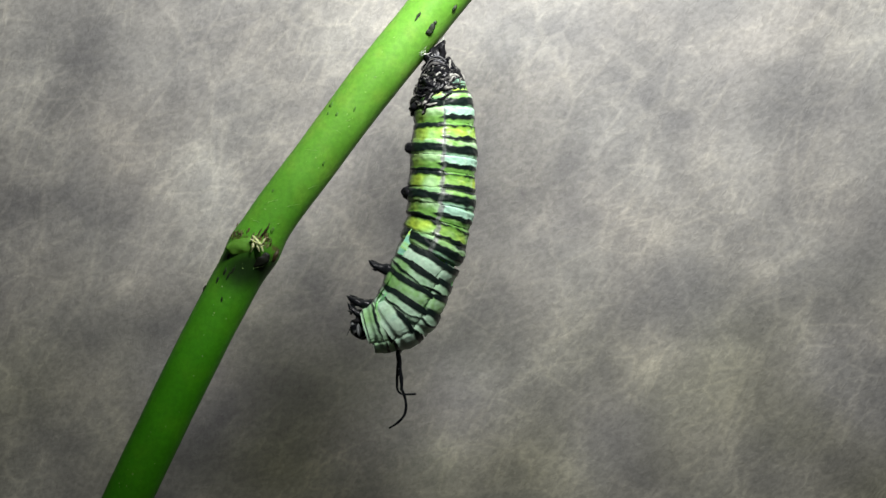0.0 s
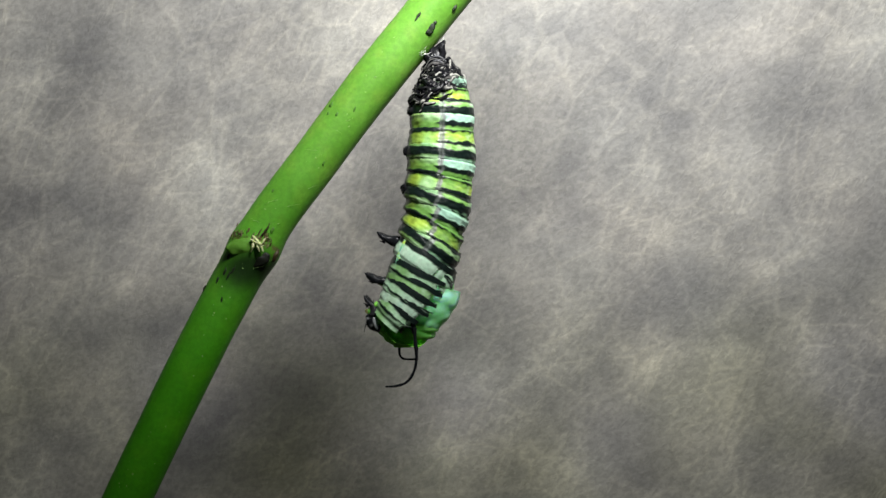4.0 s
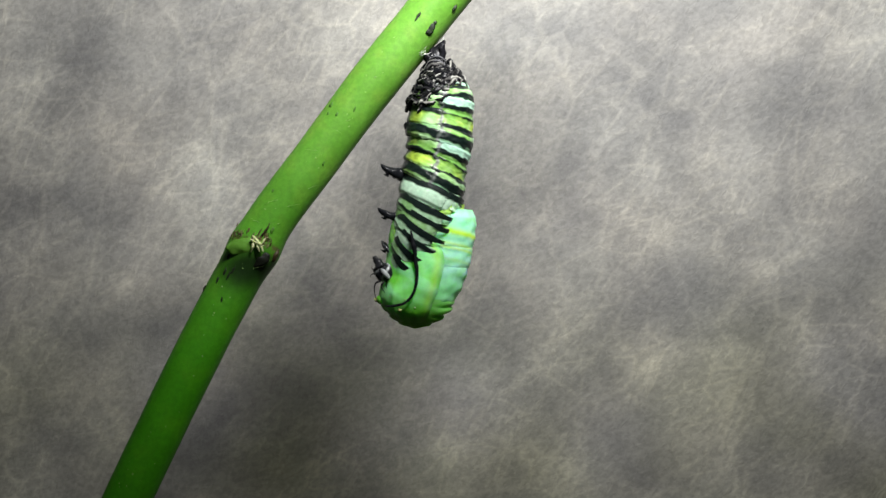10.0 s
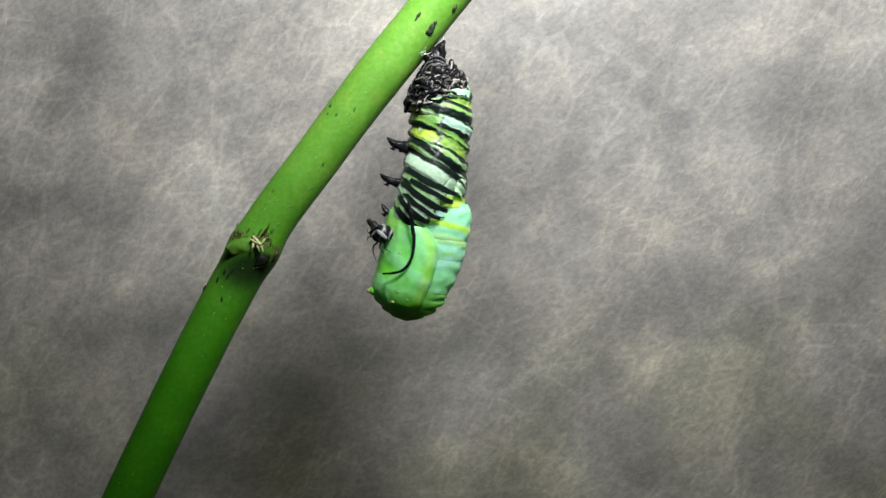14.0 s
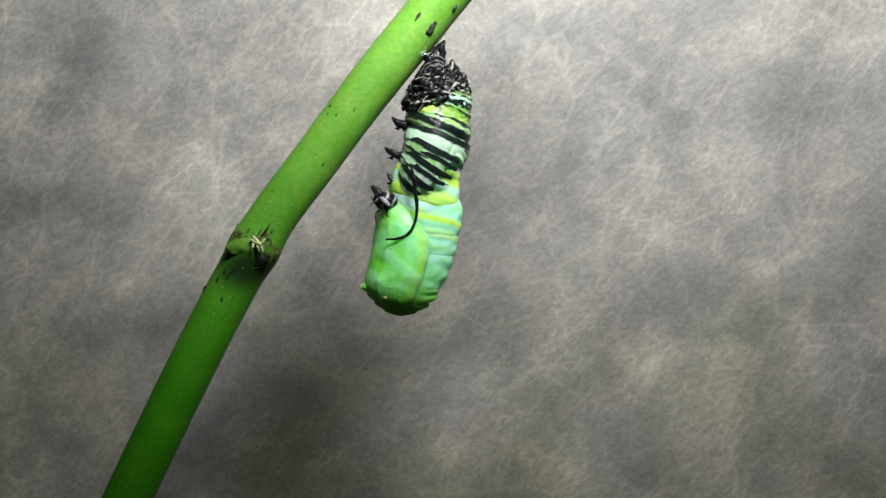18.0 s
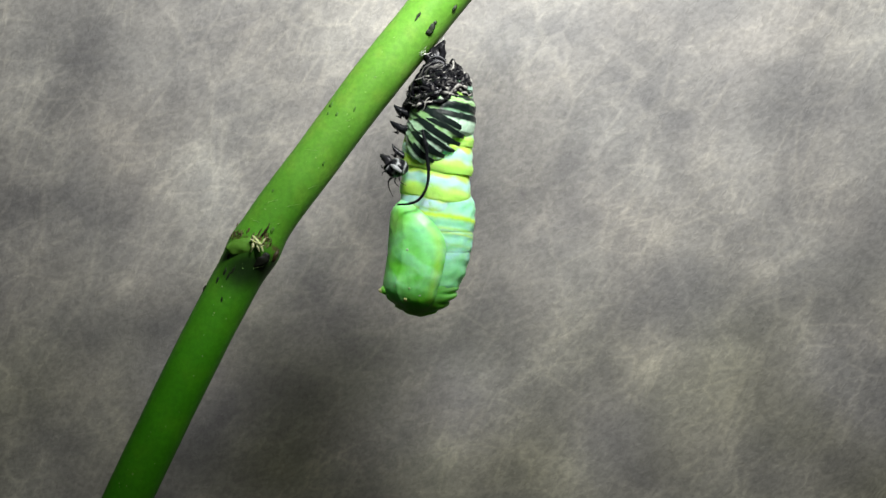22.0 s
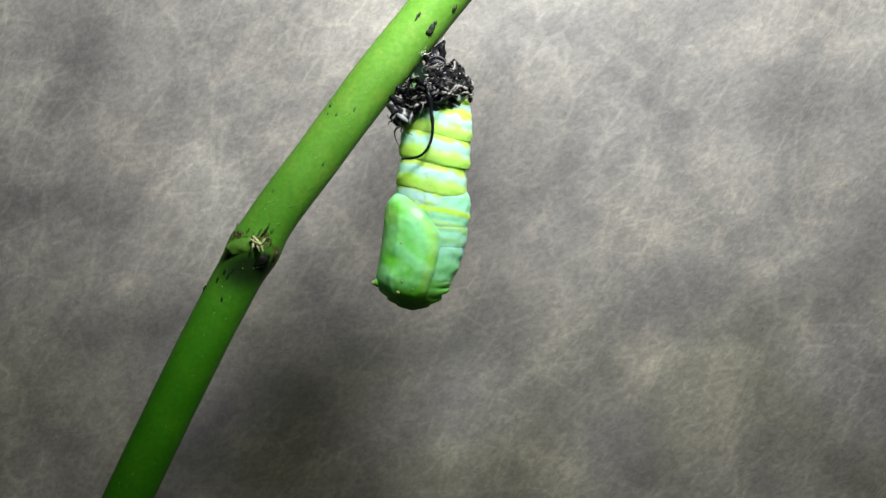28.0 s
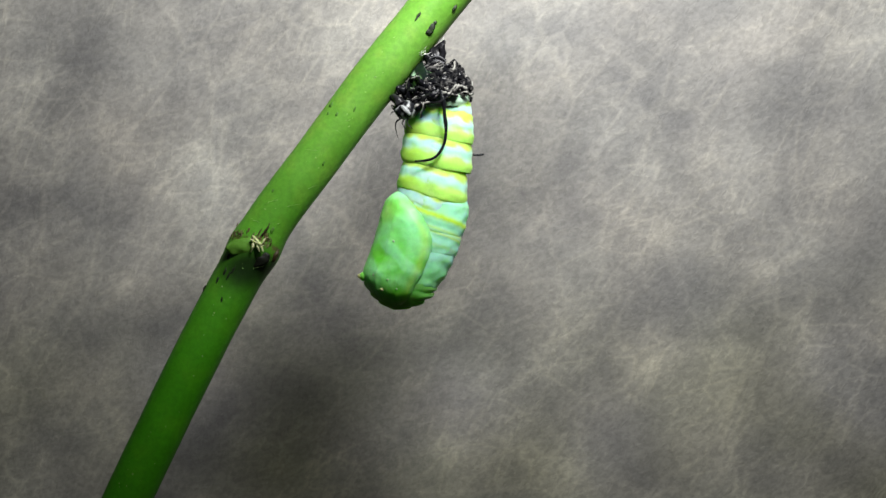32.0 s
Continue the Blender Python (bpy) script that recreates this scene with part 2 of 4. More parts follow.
def plant_stem():
    stem = tagged(new("plant_stem"), "thick smooth green plant stem with a dark scarred node", "stem")
    stem.matrix_world = Matrix.Translation(W(-60, 1700))
    base = W(-60, 1700)
    axis = bend(STEM_AXIS, 420)
    sides = 64
    frames = []
    for i, (x, y) in enumerate(axis):
        a, b = axis[max(i - 1, 0)], axis[min(i + 1, len(axis) - 1)]
        t = (b - a) / np.linalg.norm(b - a)
        frames.append((x, y, -t[1], t[0]))

    def spot(i, j):
        x, y, nx, ny = frames[i]
        q = 2 * math.pi * j / sides
        r = stem_radius(y) * (1 + 0.012 * noise.noise(Vector((x / 60, y / 60, q))))
        return x + nx * r * math.cos(q), y + ny * r * math.cos(q), -r * math.sin(q)

    def point(i, j):
        return W(*spot(i, j)) - base

    def paint(i, j):
        x, y, d = spot(i, j)
        # paler upwards: part of the lamp's falloff is put into the green
        c = lerp3((0.052, 0.30, 0.006), (0.135, 0.345, 0.042), smooth(720, 100, y))
        n = noise.fractal(Vector((x / 40, y / 40, d / 40)), 1.0, 2.0, 4)
        c = lerp3(c, (c[0] * 1.5, c[1] * 1.1, c[2] * 1.3), max(0, min(0.5, n * 0.7)))
        # reddish skin along the far edge, dark stain and painted shade under the bud, brown scar line of the node
        q = 2 * math.pi * j / sides
        c = lerp3(c, (0.16, 0.1, 0.03), 0.65 * smooth(0.93, 1.0, -math.cos(q)) * smooth(-0.3, 0.3, n))
        if d < 0:
            stain_shade = math.exp(-(((x - 452) * 0.75 + (y - 470) * 0.2) / 32) ** 2 - ((y - 474) / 25) ** 2)
            c = lerp3(c, (0.006, 0.012, 0.004), min(1, 1.25 * stain_shade))
            soft = math.exp(-((x - 440) / 45) ** 2 - ((y - 480) / 38) ** 2)
            c = lerp3(c, (0.012, 0.04, 0.006), min(0.9, 1.0 * soft))
        line = abs((y - 424) - 0.22 * (x - 430) - 5 * n)
        c = lerp3(c, (0.11, 0.085, 0.04), 0.85 * smooth(6, 1.5, line) * smooth(-0.35, 0.3, noise.noise(Vector((x / 9, y / 9, 0)))))
        return c
    me = grid_mesh("stalk", len(axis), sides, point, paint, STEM, wrap=True)
    part("stalk", me, stem)

    def on_face(x, y):
        """Depth of the stem's near face at a plan place."""
        k = int(np.argmin((axis[:, 0] - x) ** 2 + (axis[:, 1] - y) ** 2))
        off = math.hypot(axis[k, 0] - x, axis[k, 1] - y)
        r = stem_radius(axis[k, 1])
        return -math.sqrt(max(0.0, r * r - off * off))

    def put(name, me, x, y, lift=0.0, turn=0.0, label=""):
        ob = part(name, me, stem, label)
        ob.matrix_basis = Matrix.Translation(W(x, y, on_face(x, y) - lift) - base) @ pose(0, 0, 0, 0, turn, 0)
        return ob
    # bud, chipped leaf scar and spike of the node
    put("bud", pebble("bud", 31, 11, 15, lambda a, b: (0.105, 0.27, 0.03), STEM, 0.25, 3.0, 18, 26), 438, 436, -6, -10, "rounded green side bud")
    for x, y, rx, rz, t in ((463, 430, 11, 2.2, 25), (456, 436, 2.2, 7, 10), (470, 436, 2.0, 7, -20), (461, 424, 9, 1.8, 50), (474, 428, 6, 1.6, -60), (465, 439, 6, 1.5, 70)):
        put("leaf_scar", pebble("leaf_scar", rx, 3.5, rz, (0.60, 0.66, 0.34), STEM, 0.9, x, 10, 12), x, y, 9, t, "torn pale yellow leaf scar")
    put("spike", stand_up(tube([(-9, -12, 0), (-3, -4, -3), (3, 4, -5), (8, 14, -7)], [3.0, 2.2, 1.7, 0.5], 8, (0.05, 0.04, 0.02), BLACK)), 477, 409, -1, 0,
        "dry dark stipule")
    for k in range(46):
        x, y = random.uniform(412, 488), random.gauss(0, 5.0)
        y += 413 + 0.16 * (x - 412)
        put("dry_scale", pebble("dry_scale", random.uniform(0.7, 1.7), 1.2, random.uniform(3, 8), random.choice(((0.10, 0.085, 0.03), (0.16, 0.15, 0.07), (0.06, 0.05, 0.02))), STEM, 0.7, k, 7, 8),
            x, y, -0.3, random.uniform(-5, 60))
    put("knob", pebble("knob", 6, 6, 11, (0.045, 0.035, 0.015), STEM, 0.6, 8.0, 12, 14), 489, 452, -4, 30, "dark brown swelling of the node")
    # thin black patch deepens the stain and painted shade below the bud
    put("bud_shade_patch", pebble("bud_shade_patch", 24, 4, 11, (0.006, 0.008, 0.004), STEM, 0.5, 2.0, 14, 20), 460, 460, -3.7, -12, "black patch under the bud, part stain and part painted shade")
    # dark specks and scratches
    for x, y, rx, rz, t in ((413, 450, 3, 9, 20), (405, 481, 2.5, 8, 15), (391, 497, 2.2, 7, 12), (366, 510, 3, 6, 25), (400, 529, 1.8, 5, 10),
                            (412, 487, 2, 8, 25), (420, 478, 2, 8, 28), (763, 54, 8, 9, 10), (757, 62, 5, 5, 0), (769, 47, 4, 3, 0), (803, 20, 5, 6, 30),
                            (742, 36, 3, 7, 35), (738, 42, 2, 5, 35), (576, 292, 2, 4, 20), (590, 190, 4, 5, 0), (600, 207, 3, 4, 20),
                            (584, 205, 2, 3, 20), (631, 198, 1.6, 4, 20), (487, 408, 3, 6, 25), (488, 340, 2, 4, 10)):
        dark = (0.012, 0.02, 0.008) if (y > 440 or x > 730) else (0.07, 0.19, 0.025)
        put("dark_speck", pebble("dark_speck", rx, 0.9, rz, dark, STEM, 0.6, x * 0.1, 8, 10), x, y, 0.1, t)
    for k in range(44):
        f = random.random()
        i = 70 + int(290 * f)
        x, y = axis[i]
        x, y = x + random.uniform(-27, 27), y + random.uniform(-10, 10)
        s = random.uniform(0.5, 1.3)
        put("pale_speck", pebble("pale_speck", s, 0.7, s, (0.30, 0.50, 0.16), STEM, 0.3, k, 5, 6), x, y, 0.2)
    for k in range(9):
        i = 200 + int(random.random() * 130)
        x, y = axis[i]
        x, y = x + random.uniform(-18, 30), y + random.uniform(-8, 8)
        ln, cv = random.uniform(8, 22), random.uniform(-3, 3)
        put("scratch", stand_up(tube([(-ln, cv, 1.2), (-ln / 2, 0, 0), (0, -cv * 0.4, -0.6), (ln / 2, 0, 0), (ln, cv * 0.6, 1.2)], [0.1, 0.22, 0.26, 0.22, 0.1], 5,
                            (0.3, 0.5, 0.16), STEM)), x, y, -0.2, random.uniform(-30, 15))
    return stem


plant_stem()
tagged(box("table", (-0.6, -0.6, TABLE_Z - 0.03), (0.6, SHEET_D * U - 0.004, TABLE_Z), TABLE), "dark wooden table top under the stem", "table")


# ---- how the animal hangs, second by second ----
def rows_of(text):
    return np.array([[float(v) for v in line.replace(":", ",").split(",")] for line in text.split()])


def at_time(rows, t):
    return np.array([np.interp(t, rows[:, 0], rows[:, k]) for k in range(1, rows.shape[1])])


HEAD = rows_of("0:638,583 0.5:638,597 1:637,584 1.5:632,596 2:652,591 2.5:650,586 3:656,592 3.5:668,576 5.5:665,553 6:650,543 6.5:667,548 7:677,531"
               " 7.5:659,506 8:668,506 8.5:673,504 9:684,502 9.5:684,493 10:684,482 10.5:680,476 11:670,464 11.5:686,463 12:688,450 12.5:685,440"
               " 13:686,432 13.5:680,421 14:678,414 14.5:677,414 16.5:687,388 17:691,374 17.5:692,361 18:684,357 18.5:699,362 19:696,351"
               " 19.5:698,342 20:695,321 20.5:690,308 21:688,297 21.5:702,314 22:703,300 22.5:704,270 23:703,264 23.5:704,258 24:701,249"
               " 24.5:699,264 25:710,266 25.5:709,255 27.5:720,215 28:714,213 28.5:715,214 29:713,213 29.5:719,205 30:715,204 31:720,202 32:720,200")
LEG_3 = rows_of("0:682,478 0.5:682,488 1:684,474 1.5:680,478 2:690,465 2.5:692,455 3:693,455 3.5:697,440 5.5:695,392 6:692,384 6.5:697,383 7:700,357 7.5:697,340"
                " 8:700,340 9:705,325 10:703,309 11:700,308 12:712,287 13:712,270 14:714,262 14.5:714,262 17:722,232 18:722,226 18.5:725,250 19:722,235 20:725,210"
                " 21:728,198 22:726,205 23:724,185 24:724,180 25:724,192 28:722,165 32:722,165")
LEG_2 = rows_of("0:646,539 0.5:644,551 1:647,538 1.5:641,546 2:659,536 2.5:659,528 3:662,532 3.5:676,511 5.5:682,462 6:676,456 6.5:685,460 7:690,438 7.5:684,413"
                " 8:690,412 9:698,402 10:700,385 11:698,370 12:705,358 13:708,340 14:704,325 17:715,287 18:712,278 18.5:718,278 19:718,265 20:722,240"
                " 21:722,222 22:722,232 23:722,210 25:722,215 28:718,185 32:718,185")
LEG_1 = rows_of("0:636,559 1:638,561 2:648,571 3:652,569 3.5:663,554 5.5:668,522 6.5:678,512 8:688,478 9:695,465 10:695,450 11:690,437 12:700,418 13:698,398"
                " 14:695,385 17:708,342 18:705,330 19:712,325 20:712,290 21:712,270 22:714,280 23:716,242 25:718,246 28:715,200 32:715,198")
BACK_EDGE = rows_of("0:748,603 1:752,600 2:772,590 2.5:780,565 3:795,532 3.5:804,515 5.5:797,460 6:790,455 6.5:802,458 7:806,420 8:806,400 9:812,385 10:808,372"
                    " 11:802,358 12:820,347 13:820,335 14:816,340 17:828,287 18:825,282 19:835,282 20:838,252 21:836,237 22:834,227 23:838,197 24:840,197"
                    " 25:832,207 28:830,162 30:826,158 32:828,172")
DOT = rows_of("0:671,552 0.5:671,563 1:671,552 1.5:666,560 2:678,560 3:680,574 3.5:681,575 5.5:684,578 6:672,570 6.5:693,578 7:706,566 7.5:690,552 8:698,553 8.5:700,560 9:714,554"
              " 9.5:713,550 10:710,547 10.5:706,549 11:694,549 11.5:705,552 12:710,549 12.5:705,544 13:714,539 13.5:701,534 14:697,533 14.5:692,538"
              " 16.5:700,534 17:697,527 17.5:692,519 18:684,525 18.5:709,537 19:703,530 19.5:710,527 20:698,510 20.5:684,508 21:671,505 21.5:703,534"
              " 22:719,528 22.5:695,505 23:695,504 23.5:706,505 24:680,498 24.5:700,516 25:715,527 25.5:698,519 27.5:721,514 28:706,516 28.5:735,525"
              " 29:740,525 29.5:707,511 30:707,514 30.5:709,514 31:697,513 31.5:697,516 32:678,511")
LEAN = rows_of("0:0.43 2:0.4 3.5:0.31 5.5:0.2 6.5:0.15 7:0.1 8:0.1 9:0.06 11:0.08 13:0.06 14:0.1 17:0.07 18:0.08 18.5:0.03 19:0.07 20:0.06 21:0.14 21.5:0.04 22:0 23:0.06 24:0.12"
               " 25:0 25.5:0.03 27.5:0.0 28:0.03 28.5:-0.08 29:-0.12 29.5:0.04 30:0.05 31:0.08 31.5:0.1 32:0.2")
FEELER = rows_of("0:705,628,18 0.5:706,638,18 1:712,622,16 1.5:708,634,14 2:733,624,14 2.5:726,614,8 3:731,607,0 3.5:738,588,0 5.5:713,529,0 6:688,509,0"
                 " 6.5:713,512,0 7:721,489,0 7.5:705,465,0 8:720,459,0 9:733,450,0 10:733,432,0 11:711,417,0 12:733,404,0 13:738,389,0 14:728,376,0"
                 " 17:753,329,0 17.5:748,316,0 18:733,317,0 18.5:750,322,0 19:745,305,0 20:753,277,0 21:745,254,0 22:753,257,0 23:763,225,0 24:761,214,0"
                 " 25:763,240,0 27.5:770,183,0 28:760,178,0 29:763,179,0 30:768,178,0 31:778,180,0 32:783,182,0")
FEELER_FAR = rows_of("0:704,640,30 1:708,635,30 2:712,622,30 3.5:706,588,34 5.5:712,548,62 8:730,470,66 14:750,370,70 20:770,270,70 28:775,185,70 30.5:780,190,70"
                     " 31:795,200,70 31.5:824,207,60 32:827,208,60")

# the line of the body: at a time nine stations of x, y and half width, from the tail down to the head end
SHAPES = [rows_of(s) for s in (
    "776,116,16 783,165,42 786,230,54 783,300,58 779,370,59 766,435,57 741,498,56 712,558,55 652,588,34",
    "776,116,16 783,165,44 783,230,57 781,310,60 773,390,58 757,460,58 738,527,58 713,575,52 673,588,35",
    "776,116,16 782,165,44 778,230,58 771,300,58 760,370,57 747,430,60 738,490,64 715,545,56 670,562,34",
    "776,116,16 781,165,45 778,220,59 770,290,57 759,350,56 754,410,62 748,470,66 735,530,60 715,565,40",
    "776,116,16 781,165,45 777,215,57 768,270,56 757,330,57 752,390,63 750,450,70 742,510,66 730,560,40",
    "776,116,16 780,155,44 779,200,54 777,250,55 771,300,56 768,350,64 762,400,70 755,460,74 740,540,50",
    "776,116,16 780,155,44 779,195,55 777,235,56 776,280,58 774,320,60 772,370,65 758,440,75 740,530,55",
    "776,116,16 782,150,44 781,185,54 779,220,58 778,260,62 776,300,64 772,350,64 755,420,74 735,520,55",
    "776,116,16 782,145,40 783,175,54 784,210,58 784,250,60 780,300,64 774,350,66 762,420,74 745,520,55",
    "776,116,16 780,140,36 778,165,52 778,200,58 778,240,60 774,290,64 772,350,66 766,420,72 755,520,55")]
SHAPE_TIMES = [0, 3.5, 5.5, 8, 11, 14, 17, 20, 25, 29]
LINES = {}


def body_line(t):
    """Samples of the body's axis at t: x, y, half width, way travelled."""
    if t not in LINES:
        pts = np.array([[np.interp(t, SHAPE_TIMES, [s[k, c] for s in SHAPES]) for c in range(3)] for k in range(9)])
        head_even = np.array([np.interp(t, SHAPE_TIMES, [at_time(HEAD, q)[c] for q in SHAPE_TIMES]) for c in range(2)])
        sway = (at_time(HEAD, t) - head_even) * (0.4 if t > 29 else 1.0)
        way = np.concatenate([[0], np.cumsum(np.hypot(*np.diff(pts[:, :2], axis=0).T))])
        near = np.argmin(np.hypot(pts[:, 0] - head_even[0], pts[:, 1] - head_even[1]))
        w = np.clip(way / max(way[near], 60.0), 0, 1.15) ** 1.3
        pts[:, :2] += sway[None, :] * w[:, None]
        line = bend(pts, 120)
        way = np.concatenate([[0], np.cumsum(np.hypot(*np.diff(line[:, :2], axis=0).T))])
        LINES[t] = np.column_stack([line, way])
    return LINES[t]


def along(t, x, y):
    ln = body_line(t)
    return float(ln[np.argmin((ln[:, 0] - x) ** 2 + (ln[:, 1] - y) ** 2), 3])


def axis_at(t, s):
    """Centre, half width and unit way (x, y) of the body's axis, s units down from the tail."""
    ln = body_line(t)
    s = max(0.0, s)
    x, y, r = (float(np.interp(s, ln[:, 3], ln[:, k])) for k in range(3))
    a, b = s - 8, s + 8
    tx, ty = (float(np.interp(b, ln[:, 3], ln[:, k]) - np.interp(a, ln[:, 3], ln[:, k])) for k in (0, 1))
    n = math.hypot(tx, ty) or 1.0
    return x, y, r, tx / n, ty / n


def on_body(t, s, phi, lift=0.0, tilt=0.0, pitch=0.0, r=None):
    """Pose on the body's surface: local x runs round the body, y up it, z out of it. phi: 0 back, -90 towards the camera, 180 belly."""
    x, y, rad, tx, ty = axis_at(t, s)
    rad = (rad if r is None else r) + lift
    right = Vector((ty, 0, tx))
    up = Vector((-tx, 0, ty))
    a = radians(phi)
    out = right * math.cos(a) + Vector((0, 1, 0)) * math.sin(a)
    rnd = -right * math.sin(a) + Vector((0, 1, 0)) * math.cos(a)
    m = Matrix((rnd, up, out)).transposed().to_4x4()
    return Matrix.Translation(W(x, y) + out * rad * U) @ m @ pose(0, 0, 0, pitch, 0, tilt)


BASE = W(776, 96)
TIMES = [k * 0.5 for k in range(65)]
MOVERS = []          # (part, function of time that gives its pose in the world)

caterpillar = tagged(new("caterpillar"), "striped caterpillar shedding its skin off a green pupa", "caterpillar")
caterpillar.matrix_world = Matrix.Translation(BASE)

# ---- the striped skin, band by band ----
BANDS, THORAX = 21, 14
REST = [(i + 0.6) / BANDS for i in range(BANDS)]
L_REST = body_line(0)[-1, 3]
BLACKC, GREYC = (0.006, 0.013, 0.011), (0.30, 0.29, 0.31)
PALE, YELLOW, GREEN, LIME = (0.44, 0.74, 0.56), (0.52, 0.72, 0.07), (0.08, 0.24, 0.03), (0.32, 0.62, 0.16)
WHITE, OLIVE = (0.66, 0.88, 0.66), (0.15, 0.22, 0.025)
SEGMENT = 79.5


def near_stripe(v, mid, half):
    """1 inside a stripe of the segment, 0 outside; v and mid in parts of the segment."""
    d = abs((v - mid + 0.5) % 1.0 - 0.5)
    return smooth(half + 0.012, half - 0.010, d) if half > 0.004 else 0.0


def segment_look(i, y, phi):
    """Colour and blackness of the abdomen's skin: three black stripes a segment on the back, two below the grey side line."""
    m = -abs((phi + 180) % 360 - 180)
    w = ((i - 1) * 26.5 - y) / SEGMENT
    w += 0.035 * noise.noise(Vector((m / 38.0, math.floor(w + 0.5) * 3.7, 1.0))) + 0.018 * noise.noise(Vector((m / 9.0, w * 5.0, 4.0)))
    seg = math.floor(w)
    v = w - seg
    back = smooth(-95, -84, m)
    n1 = noise.noise(Vector((m / 17.0, seg * 5.3, 2.0)))
    n2 = noise.noise(Vector((m / 13.0, seg * 3.1, 7.0)))
    n3 = noise.noise(Vector((m / 11.0, w * 9.0, 5.0)))
    n4 = noise.noise(Vector((m / 30.0, w * 2.3, 11.0)))
    black = max(near_stripe(v, 0.0, 0.086 + 0.030 * n1 + 0.02 * smooth(-120, -150, m)),
                near_stripe(v, 0.335 + 0.02 * n1, (0.056 + 0.034 * n2) * smooth(-104, -84, m) * (1 - 0.4 * smooth(-40, 0, m))),
                near_stripe(v, 0.775 + 0.02 * n2, (0.044 + 0.030 * n1) * smooth(-100, -82, m)),
                near_stripe(v, 0.505 + 0.03 * n2, 0.018 + 0.030 * n2 * back + (0.046 + 0.02 * n1) * (1 - back)))
    # between the stripes: mint, green, yellow, lime on the back
    c = lerp3(PALE, lerp3(LIME, GREEN, 0.35), smooth(0.27, 0.40, v + 0.05 * n3))
    c = lerp3(c, YELLOW, smooth(0.48, 0.56, v + 0.05 * n3) * min(1.0, max(0.1, 0.42 + 1.1 * n4)))
    c = lerp3(c, lerp3(LIME, WHITE, max(0.0, 0.35 + 0.9 * n4)), smooth(0.72, 0.82, v + 0.05 * n3))
    c = lerp3(c, WHITE, 0.5 * max(0.0, n3) * smooth(-80, -40, m))
    # and paler lime above green below the side line
    low = lerp3(lerp3(WHITE, LIME, 0.55), lerp3(LIME, GREEN, 0.55), smooth(0.14, 0.34, v + 0.06 * n3))
    low = lerp3(low, lerp3(lerp3(LIME, WHITE, max(0.0, -n4)), YELLOW, min(1.0, max(0.0, 0.2 + 1.2 * n4))), smooth(0.50, 0.58, v))
    low = lerp3(low, lerp3(PALE, LIME, 0.5), smooth(0.80, 0.90, v + 0.05 * n3))
    low = lerp3(low, OLIVE, 0.75 * smooth(-112, -140, m + 14 * n3))
    c = lerp3(low, c, back)
    side = abs(m + 89 + 5 * noise.noise(Vector((0, w * 7.0, 0))))
    c = lerp3(c, lerp3(GREYC, (0.10, 0.10, 0.10), smooth(0.1, 0.4, n3)), 0.85 * smooth(5.0, 2.0, side))
    # a green fringe along the thick stripe
    c = lerp3(c, GREEN, 0.55 * max(near_stripe(v, 0.0, 0.125 + 0.04 * n2), near_stripe(v, 0.505, 0.09 + 0.05 * n1)) * (1 - smooth(5.0, 2.0, side)))
    return c, black * (1 - 0.25 * smooth(4.0, 1.5, side)), v


def thorax_look(i, y, phi, m):
    """Colour and blackness of the front segments: broad wavy stripes, white, mint and green between."""
    n1 = noise.noise(Vector((m / 20.0, i * 3.1, 0.0)))
    n2 = noise.noise(Vector((m / 32.0, i * 1.7, 8.0)))
    n3 = noise.noise(Vector((m / 10.0, y / 9.0, i * 2.0)))
    mid = 7.0 + 3.5 * n2
    half = 6.0 + 1.7 * n1 + 0.9 * n3 + (1.4 if i in (15, 17, 19, 20) else 0.0)
    black = smooth(half + 0.9, half - 0.9, abs(y - mid))
    thin = (1.9 + 2.0 * n2) * (i % 2)
    if thin > 0.7:
        black = max(black, smooth(thin + 0.8, thin - 0.6, abs(y + 12.0 - 4.0 * n1)))
    tone = (0.15, 0.5, 0.75, 0.3, 0.0, 0.5, 0.3)[i - THORAX]
    c = lerp3(lerp3(WHITE, PALE, 0.2), lerp3(PALE, LIME, tone), min(1.0, max(0.0, 0.1 + tone + 0.6 * n3)))
    c = lerp3(c, lerp3(LIME, GREEN, 0.65), min(0.75, max(0.0, 0.85 * tone + 0.6 * n2)) * smooth(-88, -120, m))
    return c, black


